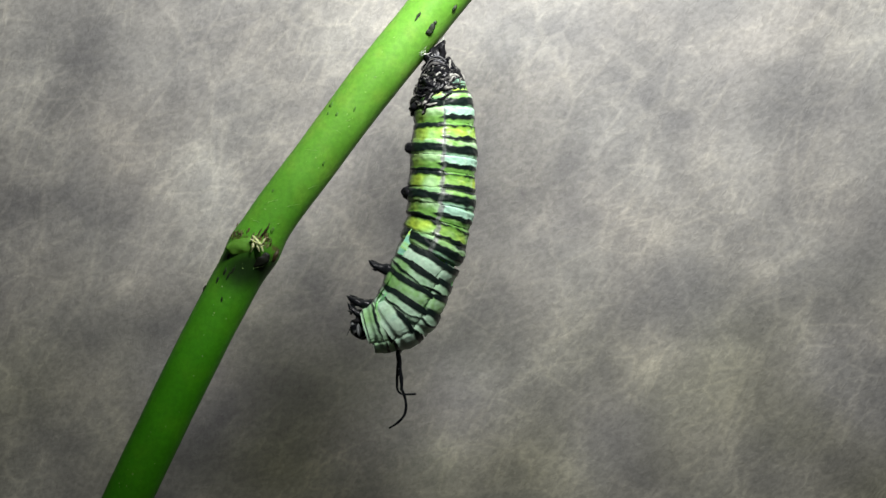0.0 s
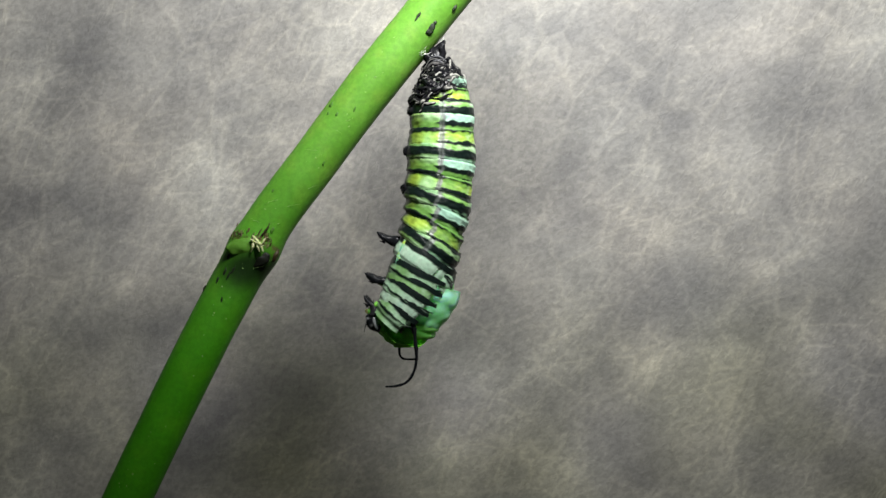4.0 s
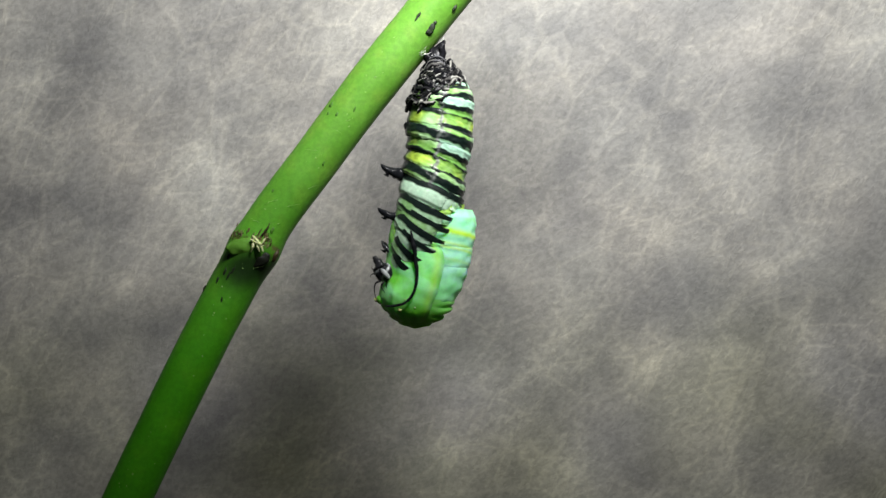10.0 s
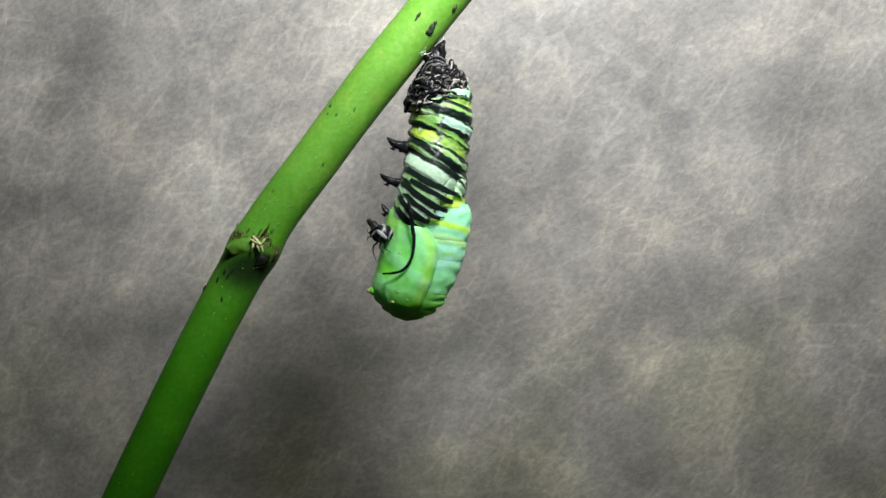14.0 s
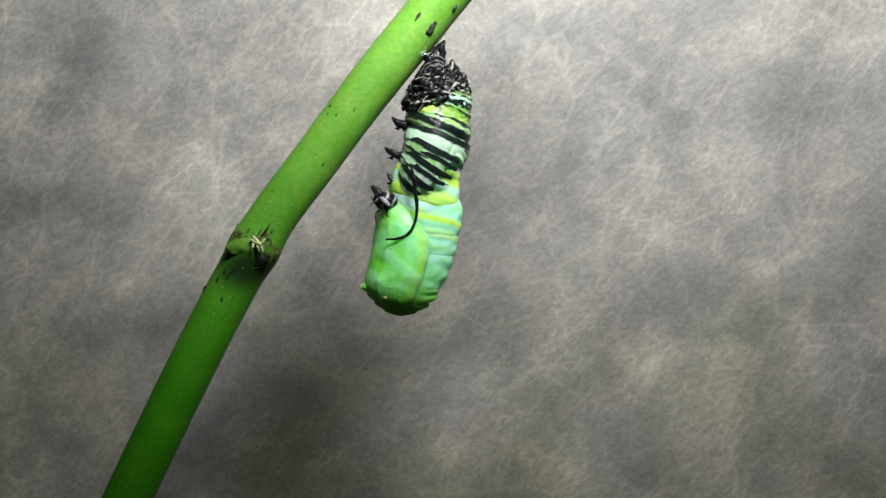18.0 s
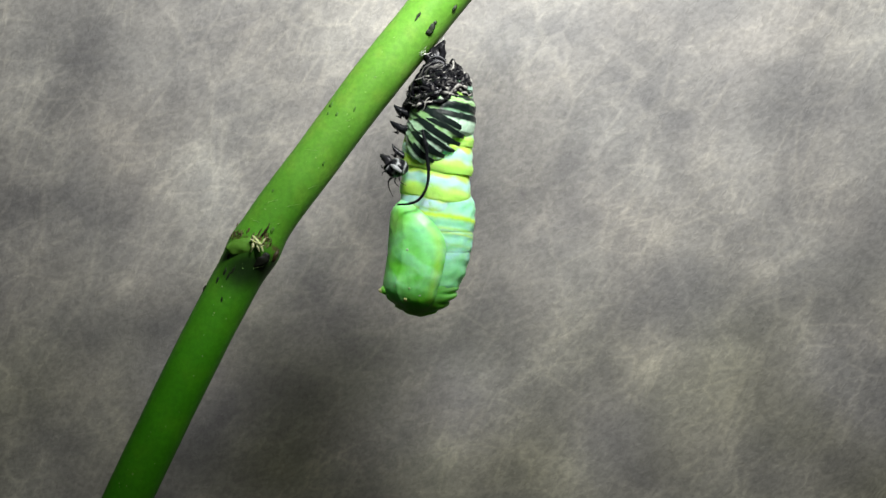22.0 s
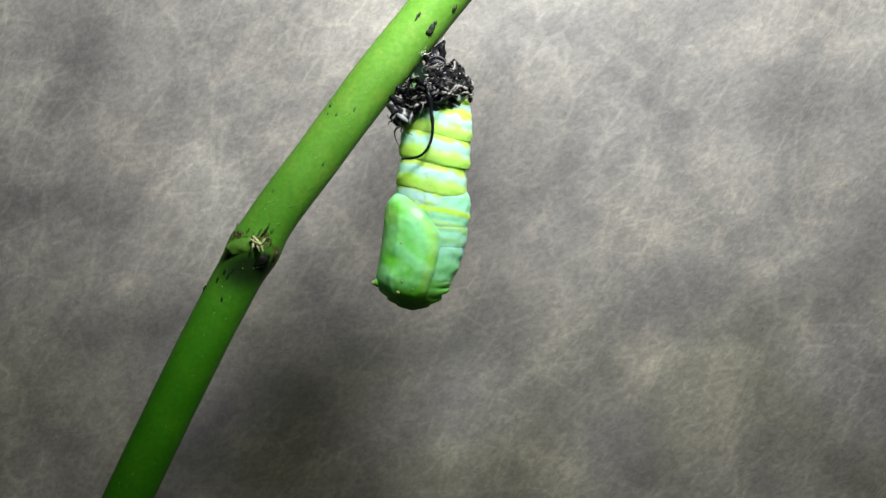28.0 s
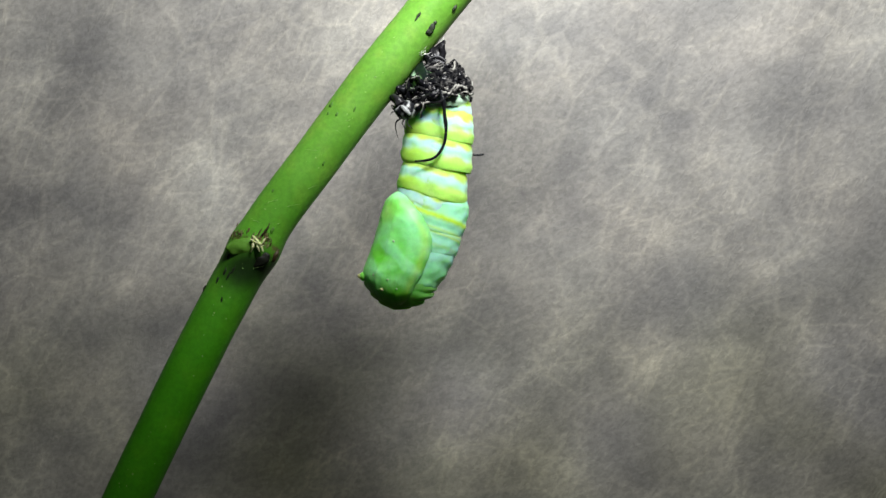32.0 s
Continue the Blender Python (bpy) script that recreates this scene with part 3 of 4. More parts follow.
def band_mesh(i, phi0, arc):
    s = REST[i] * L_REST
    if i <= THORAX:
        s = stack(i, REST[THORAX] * L_REST, 26.5, 0.5)[0]
    r = max(26.0, axis_at(0.0, s)[2])
    rows, cols = 28, int(arc * 1.05)
    lo, hi = (-15.0, 21.0) if i < THORAX else (-25.0 if i == THORAX else -32.0 if i < BANDS - 1 else -9.0, 12.0)

    def where(a, b):
        return lo + (hi - lo) * a / (rows - 1), -arc + 2 * arc * b / (cols - 1)

    looks = {}

    def look_at(a, b):
        if (a, b) not in looks:
            y, al = where(a, b)
            phi = phi0 + al
            m = -abs((phi + 180) % 360 - 180)
            if i < THORAX:
                c, k, v = segment_look(i, y, phi)
            else:
                (c, k), v = thorax_look(i, y, phi, m), 0.25
            looks[a, b] = c, k, v, m
        return looks[a, b]

    def point(a, b):
        y, al = where(a, b)
        phi = phi0 + al
        c, k, v, m = look_at(a, b)
        rise = 0.9 * k - 3.0 * smooth(14.0, 19.0, y) - (2.0 * smooth(-11.0, -15.0, y) if i < THORAX else 0)
        if i < THORAX:
            rise += 1.9 * math.cos(2 * math.pi * (v - 0.02)) + 0.7 * math.cos((y + 2) / 8.5)
        else:
            rise += 1.8 * math.cos((y + 3) / 10.0) * smooth(-26, -18, y) - 4.0 * smooth(-18, -26, y)
        rise -= 1.6 * smooth(arc - 7, arc, abs(al))
        rise += (1.0 if i < THORAX else 0.4) * noise.noise(Vector((phi / 9.0, y / 6.0 + i * 4.0, 1.0)))
        free = (i >= THORAX) * smooth(arc - 40, arc, al) * (phi0 < 0)
        q = radians(al * (1 + 0.30 * (k - 0.75) * free + 0.05 * free * noise.noise(Vector((i * 2.7, y / 5.0, 3.0)))))
        yy = y * (1 - 0.35 * free * k)
        return Vector(((r + rise) * math.sin(q), yy, (r + rise) * math.cos(q) - r)) * U

    def paint(a, b):
        y, al = where(a, b)
        phi = phi0 + al
        c, k, v, m = look_at(a, b)
        c = lerp3(c, BLACKC, k)
        c = lerp3(c, BLACKC, 0.9 * smooth(3.6, 2.5, i + 1.3 * math.cos(radians(m)) + 0.5 * noise.noise(Vector((phi / 14.0, y / 9.0, i)))))
        return lerp3(c, BLACKC, smooth(-150, -166, m + 6 * noise.noise(Vector((y / 7.0, i * 2.0, 3.0)))) * 0.95)
    return grid_mesh("skin_band", rows, cols, point, paint, SKIN)


def smax(a, b, k=14.0):
    h = max(k - abs(a - b), 0.0) / k
    return max(a, b) + h * h * k * 0.25


MARKS = {}


def marks(t):
    """Where the skin's belly line and back line stand at t."""
    if t not in MARKS:
        e = smooth(1.2, 5.5, t)
        s3, sh = along(t, *at_time(LEG_3, t)), along(t, *at_time(HEAD, t))
        sd = along(t, *at_time(BACK_EDGE, t))
        if t == 0:
            s3 = REST[THORAX] * L_REST
        s3 = s3 + (REST[THORAX] * L_REST - along(0.0, *at_time(LEG_3, 0.0))) * (1 - e)
        sh = sh + (L_REST * 0.985 - along(0.0, *at_time(HEAD, 0.0))) * (1 - e)
        sd = sd + (L_REST * 0.985 - along(0.0, *at_time(BACK_EDGE, 0.0))) * (1 - e)
        MARKS[t] = (e, s3, sh, sd, min(s3 + (22 + 36 * e) * smooth(40, 160, s3), sd - 8 * e))
    return MARKS[t]


def stack(i, s_last, pitch, w=0.0):
    """Way of band i when the band THORAX stands at s_last: even below, bunched up under the tail."""
    free = s_last - (THORAX - i) * pitch
    bunched = 44 - 11 * w + max(8.0, (s_last - 46) * 0.26) * i / THORAX
    return smax(free, bunched), max(0.0, bunched - free)


def band_pose(i, phi0, seed):
    rnd = random.Random(seed)
    j1, j2, j3, j4 = (rnd.uniform(-1, 1) for _ in range(4))
    j0 = random.Random(i).uniform(-1, 1)
    far = phi0 > 0
    side = -abs(phi0)
    w = (1 + math.cos(radians(side))) / 2
    sign = -1 if far else 1

    def at(t):
        e, s3, sh, sd, sd3 = marks(t)
        pitch = 26.5 - 4.0 * e
        if i <= THORAX:
            a, crush = stack(i, s3, pitch, 0.0)
            b = stack(i, s3, pitch, 1.0)[0] + (sd3 - s3) * smooth(5, THORAX, i)
            s = (a + b) / 2
            c = smooth(14, 80, crush)
            x, y, r = axis_at(t, s)[:3]
            pivot = Matrix.Translation(W(x, y))
            slant = pivot @ Matrix.Rotation(math.atan2(b - a, 2 * max(34.0, r)), 4, "Y") @ pivot.inverted()
            return slant @ on_body(t, s + c * (j0 * 4 + j1 * 3), phi0 + c * j2 * 8, 1.0 + c * (3 * j3 - 4 - (22 if side < -90 else 8) * smooth(19, 26, t)) - 6 * smooth(80, 50, s3), c * j4 * 14, -c * (13 + 9 * j2))
        f = (i - THORAX) / (BANDS - 1 - THORAX)
        a, b = s3 + (sh - s3) * f, sd3 + (sd - sd3) * f
        rest = (a + (b - a) * w, side, -13.0 * (1 - 0.6 * f) if side < -60 else -8.0)
        x, y, r = axis_at(t, sd)[:3]
        if side < -60:
            # split open: the loose ends fan out along the torn edge
            hx, hy = at_time(HEAD, t)
            dx, dy = at_time(BACK_EDGE, t)
            g = 0.05 + 1.0 * f
            ang = radians(24 + 24 * f)
            back = 66 - 27 * f
            ex, ey = hx + 44 + 16 * smooth(7, 15, t), hy + 4 - 14 * smooth(7, 15, t)
            px = dx + (ex - dx) * g - back * math.cos(ang)
            py = dy + (ey - dy) * g - back * math.sin(ang)
            so = along(t, px, py)
            cx, cy, cr, tx, ty = axis_at(t, so)
            off = (px - cx) * ty - (py - cy) * tx
            ph = -math.degrees(math.acos(max(-0.86, min(0.9, off / cr))))
            open_ = (so, ph, -math.degrees(ang) + math.degrees(math.atan2(-tx, ty)))
        else:
            open_ = (sd3 - 6 + (sd - sd3) * 0.3 * f - 4 * f, side + 18, -26)
        s, ph, tilt = (p + (q - p) * e for p, q in zip(rest, open_))
        late = smooth(100, 30, s3)
        return on_body(t, s + late * j1 * 5, -ph if far else ph, 2.0 + (1.5 * f + (1.2 if i % 2 else 0) if side < -60 else -6.0) * e + late * ((j3 + 1.0) if side < -60 else (j3 - 4)), sign * tilt + late * j4 * 14, 0)
    return at


for i in range(BANDS):
    for k, (phi0, arc) in enumerate(((-46, 48), (-134, 48), (46, 48), (134, 48)) if i < THORAX else ((-112, 72), (-26, 34), (112, 72), (26, 34))):
        ob = part("skin_band", band_mesh(i, phi0, arc), caterpillar)
        MOVERS.append((ob, band_pose(i, phi0, i * 10 + k)))


# ---- shrivelled skin under the tail ----
def crumpled(me):
    """Dry skin breaks into sharp little facets."""
    me.polygons.foreach_set("use_smooth", [False] * len(me.polygons))
    return me


def rag_mesh(seed, ln):
    """A creased fold that lies along the body: a sharp wavy ridge with its ends tucked in and, here and there, a pale torn crest."""
    rnd = random.Random(seed)
    pts, w = [], []
    wide = rnd.choice((2.4, 3.4, 4.6))
    a0, a1 = rnd.uniform(0, 6), rnd.uniform(1.5, 4.0)
    for k in range(10):
        f = k / 9 - 0.5
        x = 2 * ln * f
        pts.append((x, 3.8 * math.sin(a0 + a1 * f * 3) + rnd.uniform(-2, 2), -x * x / 62.0 + rnd.uniform(-1.4, 1.4) - 5.0 * smooth(0.36, 0.5, abs(f))))
        w.append(wide * (1.0 - 0.6 * smooth(0.25, 0.5, abs(f))) * rnd.uniform(0.6, 1.35))
    torn = rnd.uniform(0, 20)
    crest = (0.14, 0.135, 0.13) if seed % 3 == 0 else (0.02, 0.02, 0.02) if seed % 3 == 1 else (0.46, 0.45, 0.41)

    def colour(f, q):
        k = smooth(0.75, 0.97, -math.sin(q)) * smooth(-0.2, 0.1, noise.noise(Vector((f * 4.0, torn, 0.0))))
        return lerp3((0.006, 0.006, 0.008), crest, k)
    return crumpled(tube(bend(pts, 24), np.interp(np.linspace(0, 9, 24), range(10), w), 8, colour, BLACK, "skin_fold", 0.3, seed))


def rag_pose(s0, s1, phi, tilt, lift):
    def at(t):
        g = smooth(3, 26, t)
        return on_body(t, s0 + (s1 - s0) * g, phi, lift + 5.0 + 2.5 * g + 2 * smooth(22, 28, t), tilt, 0)
    return at


def clump_mesh(seed, ln, thick):
    """A thick crumpled lappet of dry skin with a torn, pointed end."""
    rnd = random.Random(seed)
    pts = [(rnd.uniform(-3, 3), -ln * f, -2.0 + 7.0 * math.sin(f * 2.6 + rnd.uniform(-0.4, 0.4))) for f in (0, 0.25, 0.5, 0.75, 1.0)]
    return crumpled(tube(bend(pts, 18), np.interp(np.linspace(0, 1, 18), [0, 0.3, 0.6, 0.85, 1], [thick * 0.8, thick, thick * 0.75, thick * 0.4, 0.5]), 10,
                (0.006, 0.006, 0.008), BLACK, "skin_lappet", 0.9, seed))


def clump_pose(s1, phi, tilt, lift, start):
    def at(t):
        g = smooth(start, start + 7, t)
        return on_body(t, s1 * (0.72 + 0.28 * g), phi, -26 * (1 - g) + lift, tilt, 10 * g)
    return at


rag = random.Random(5)
for k in range(170):
    phi = rag.uniform(-185, -20) if k % 5 else rag.uniform(0, 180)
    left = smooth(-40, -140, -abs(phi))
    s0 = rag.uniform(2, 36 + 48 * left)
    s1 = min(s0 * 1.05 + rag.uniform(0, 12) * left + rag.uniform(0, 20) * (1 - left), 78)
    ob = part("skin_fold", rag_mesh(100 + k, rag.uniform(15, 30)), caterpillar)
    MOVERS.append((ob, rag_pose(s0, s1, phi, rag.gauss(16, 18), rag.uniform(-2, 3) - 3.5 * (1 - left))))
for k in range(26):
    phi = rag.uniform(-192, -118) if k % 4 else rag.uniform(120, 170)
    ob = part("skin_lappet", clump_mesh(300 + k, rag.uniform(16, 28), rag.uniform(5, 9)), caterpillar, "torn black lappet of shed skin")
    MOVERS.append((ob, clump_pose(rag.uniform(24, 62), phi, rag.uniform(-45, 20), rag.uniform(-2, 4), rag.uniform(12, 18))))


def tail_part(name, pts, radii, label="", colour=(0.010, 0.010, 0.012), lumps=0.5):
    me = tube(bend([(x - 776, 96 - y, d) for x, y, d in pts], 24), np.interp(np.linspace(0, 1, 24), np.linspace(0, 1, len(radii)), radii), 12, colour, BLACK, name, lumps, pts[0][0])
    ob = part(name, stand_up(me), caterpillar, label)
    return ob


tail_part("tail_stalk", [(784, 76, 0), (778, 88, -2), (772, 102, -3), (772, 122, 0), (778, 140, 0)], [4, 9, 15, 22, 26], "black wrinkled tail end gripping the silk")
tail_part("tail_clasper", [(786, 74, -6), (782, 84, -12), (783, 98, -10), (778, 108, -8)], [3, 5, 6, 7])
tail_part("tail_clasper", [(752, 97, -8), (757, 104, -14), (764, 112, -14), (770, 122, -12)], [3, 8, 10, 8])
tail_part("tail_clasper", [(768, 86, -4), (764, 94, -10), (766, 104, -12)], [3, 5, 6])
for q in range(5):
    tail_part("tail_wrinkle", [(760 + q * 3, 108 + q * 7, -22), (775, 104 + q * 8, -27), (790 + q * 4, 112 + q * 9, -20)], [0.8, 2.0, 0.7], "pale wrinkle", (0.13, 0.13, 0.14))


# ---- legs, prolegs, head, feelers of the old skin ----
def leg_mesh(ln, thick, seed):
    rnd = random.Random(seed)
    pts = [(0, -2, -8), (0, 0, 2), (rnd.uniform(-2, 2), 3, ln * 0.45), (rnd.uniform(-2, 2), 8, ln * 0.75), (0, 15, ln)]
    return tube(bend(pts, 16), np.interp(np.linspace(0, 1, 16), [0, 0.2, 0.5, 0.75, 0.9, 1], [thick, thick, thick * 0.62, thick * 0.55, thick * 0.3, 0.4]), 10,
                lambda f, q: lerp3((0.010, 0.011, 0.013), (0.10, 0.10, 0.11), smooth(0.35, 0.5, f) * smooth(0.62, 0.5, f) * smooth(0, 1, math.sin(q))), BLACK, "leg", 0.35, seed)


def claw_mesh(seed):
    return tube([(0, 0, 0), (1, 3, 4), (0, 6, 9)], [2.6, 1.8, 0.4], 7, (0.010, 0.010, 0.012), BLACK, "claw", 0.2, seed)


def leg_pose(rows, depth, rise):
    """A leg stands out from the belly, away from the back, a little upwards."""
    out = Vector((-math.cos(radians(rise)), 0.35 if depth > 0 else -0.12, math.sin(radians(rise)))).normalized()
    near = Vector((0, 0, 1)).cross(out).normalized()
    m = Matrix((near, out.cross(near), out)).transposed().to_4x4()

    def at(t):
        x, y = at_time(rows, t)
        return Matrix.Translation(W(x + 6, y, depth)) @ m
    return at


for rows, ln, thick, rise in ((LEG_3, 36, 11, 4), (LEG_2, 38, 10, 2), (LEG_1, 32, 7, 18)):
    for phi in (-166, 162):
        ob = part("leg", leg_mesh(ln, thick, ln + phi), caterpillar, "short black pointed leg")
        claw = part("claw", claw_mesh(phi), ob)
        claw.matrix_basis = pose(2 * U, -3 * U, (ln * 0.62) * U, -35 if phi < 0 else 20, 12, 0)
        MOVERS.append((ob, leg_pose(rows, -12 if phi < 0 else 16, rise)))


def proleg_pose(i, phi):
    def at(t):
        e, s3, sh, sd, sd3 = marks(t)
        return on_body(t, stack(i, s3, 26.5 - 4.0 * e)[0], phi, -3 - 7 * smooth(2, 5.5, t), 0, 0)
    return at


for i in (4, 7, 10):
    for phi in (-168, 164):
        me = pebble("proleg", 14, 12, 15, (0.012, 0.012, 0.014), BLACK, 0.5, i + phi, 12, 14)
        ob = part("proleg", me, caterpillar, "stubby black false leg")
        MOVERS.append((ob, proleg_pose(i, phi)))


def head_paint(a, b):
    # grey bands on a black capsule
    k = abs(((math.degrees(a) + 12 * math.sin(2 * b)) % 45) - 22) / 22
    return lerp3((0.010, 0.011, 0.013), (0.36, 0.38, 0.38), smooth(0.66, 0.9, k))


head = part("head", pebble("head", 16.5, 16, 22, head_paint, BLACK, 0.1, 1.0, 26, 32), caterpillar, "black head capsule with pale grey bands")


def head_at(t):
    x, y = at_time(HEAD, t)
    turn = np.interp(t, [0, 3.5, 8, 14, 20, 24, 32], [12, 20, 42, 55, 50, 68, 50])
    depth = np.interp(t, [0, 5.5, 14, 24, 32], [0, -10, -34, -40, -44])
    return Matrix.Translation(W(x, y, depth)) @ pose(0, 0, 0, 0, -float(turn) - 35, 0)


MOVERS.append((head, head_at))
MOUTH = []
for k, pts in enumerate(([(-14, -10, -6), (-24, -12, -4), (-30, -22, -3), (-33, -38, -2)], [(-10, -14, -8), (-16, -20, -10), (-14, -32, -12)],
                         [(-4, -15, -6), (-8, -24, -8), (-3, -36, -8)], [(-16, 4, -6), (-24, 6, -8), (-28, 2, -8)], [(-15, 8, 4), (-20, 14, 4), (-19, 20, 4)])):
    ob = part("mouthpart", stand_up(tube(bend(pts, 12), np.linspace(2.1 - 0.25 * k, 0.5, 12), 7, (0.012, 0.012, 0.013), BLACK, "mouthpart", 0.2, k)), head)
    ob.matrix_basis = pose(0, 0, 0, 0, 60, 0)
    MOUTH.append(ob)
cheek = part("cheek", pebble("cheek", 4.5, 4, 12, (0.34, 0.36, 0.36), BLACK, 0.15, 6.0, 10, 12), head, "pale stripe on the cheek")
cheek.matrix_basis = pose(-2 * U, -15 * U, 0, 0, 40, 0)
part("skirt", stand_up(tube(bend([(8, 10, -10), (16, 16, -8), (24, 24, -2)], 10), np.linspace(9, 4, 10), 10, (0.02, 0.02, 0.022), BLACK, "skirt", 0.6, 4)), head)

FEELER_LINE = [(-4, 22, 4), (0, 0, 0), (3, -15, 0), (4, -30, 0), (6, -45, 0), (6, -61, 0)]
FEELER_TIP = [(0, 2, 0), (-1, -9, 0), (-5, -23, 0), (-12, -35, 0), (-22, -43, 0), (-36, -47, 0), (-54, -48, 0)]
feeler = part("feeler", stand_up(tube(bend(FEELER_LINE, 30), np.interp(np.linspace(0, 1, 30), [0, 0.25, 0.5, 0.62, 1], [1.5, 4.6, 2.8, 3.6, 2.7]), 9,
                                      (0.010, 0.011, 0.013), BLACK, "feeler", 0.3, 2.0)), caterpillar, "long limp black feeler")
feeler_tip = part("feeler_tip", stand_up(tube(bend(FEELER_TIP, 30), np.interp(np.linspace(0, 1, 30), [0, 0.8, 1], [2.7, 2.4, 1.5]), 9,
                                              (0.010, 0.011, 0.013), BLACK, "feeler_tip", 0.2, 2.0)), feeler)
FEELER_2 = [(2, 26, 0), (0, 0, 0), (-2, -25, 0), (-2, -50, 0), (4, -60, 0), (16, -62, 0), (32, -61, 0)]
feeler_far = part("feeler", stand_up(tube(bend(FEELER_2, 30), np.interp(np.linspace(0, 1, 30), [0, 0.2, 1], [3.6, 2.7, 1.8]), 9,
                                          (0.010, 0.011, 0.013), BLACK, "feeler", 0.3, 7.0)), caterpillar, "long limp black feeler")


def feeler_at(t):
    x, y, turn = at_time(FEELER, t)
    depth = -np.interp(t, [0, 3, 5.5, 8, 14, 32], [10, 30, 60, 66, 72, 66])
    return Matrix.Translation(W(x, y, depth)) @ pose(0, 0, 0, 6 * smooth(2.5, 4.5, t), 0, 0)


MOVERS.append((feeler, feeler_at))
MOVERS.append((feeler_far, lambda t: Matrix.Translation(W(*at_time(FEELER_FAR, t)))))

# ---- the green pupa inside ----
# the darkest green puts the shade of the pupa's underside into its colour
CYAN, LEAF, LEMON, SHADE_GREEN, MINT = (0.39, 0.93, 0.68), (0.18, 0.73, 0.065), (0.55, 0.93, 0.06), (0.14, 0.60, 0.02), (0.31, 0.90, 0.26)
TOP_Y = [340, 352, 362, 374, 400, 440, 480, 500, 512, 525, 535, 543, 550, 555, 560]
LEFT = [722, 709, 698, 691, 687, 685, 680, 677, 678, 685, 693, 702, 712, 722, 739]
RIGHT = [836, 838, 839, 839, 837, 832, 822, 813, 806, 798, 790, 780, 768, 758, 742]
EDGES = bend(list(zip(TOP_Y, LEFT, RIGHT)), 220)
MID = (757.0, 455.0)


def trunk(y):
    lo, hi = float(np.interp(y, EDGES[:, 0], EDGES[:, 1])), float(np.interp(y, EDGES[:, 0], EDGES[:, 2]))
    return (lo + hi) / 2, max(1.0, (hi - lo) / 2)


def thorax_pose(t, slip=(0, 0, 0), bare=(1.5, 5.0)):
    """Pose of the pupa's front half; slip: how far a piece is drawn in (across, away, up) while the skin is whole."""
    x, y = at_time(DOT, t)
    lean = float(at_time(LEAN, t)[0])
    c, s = math.cos(lean), math.sin(lean)
    vx, vy = 715 - MID[0], 527 - MID[1]
    cx, cy = x - (vx * c - vy * s), y - (vx * s + vy * c)
    hid = 1 - smooth(*bare, t)
    return Matrix.Translation(W(cx, cy, slip[1] * hid)) @ pose(0, 0, 0, 0, math.degrees(lean), 0) @ Matrix.Translation(Vector((slip[0] * hid, 0, slip[2] * hid)) * U)


def shell(name, phi_lo, phi_hi, y_of, lift, paint, rows=46, cols=44, deep=0.78):
    """A piece of the pupa's front half: y_of(phi, f) runs from its upper to its lower edge."""
    def where(i, j):
        phi = phi_lo + (phi_hi - phi_lo) * j / (cols - 1)
        return y_of(phi, i / (rows - 1)), phi

    def point(i, j):
        y, phi = where(i, j)
        cx, r = trunk(y)
        a = radians(phi)
        rr = r + lift(y, phi) * smooth(0, 25, r)
        return Vector((cx + rr * math.cos(a) - MID[0], (deep * r + (rr - r)) * math.sin(a), MID[1] - y)) * U
    return grid_mesh(name, rows, cols, point, lambda i, j: paint(*where(i, j)), PUPA)


WING_RIM = ([346, 350, 355, 361, 369, 380, 392, 405, 420, 440, 500, 550], [176, 160, 144, 130, 116, 102, 91, 81, 73, 67, 64, 60])


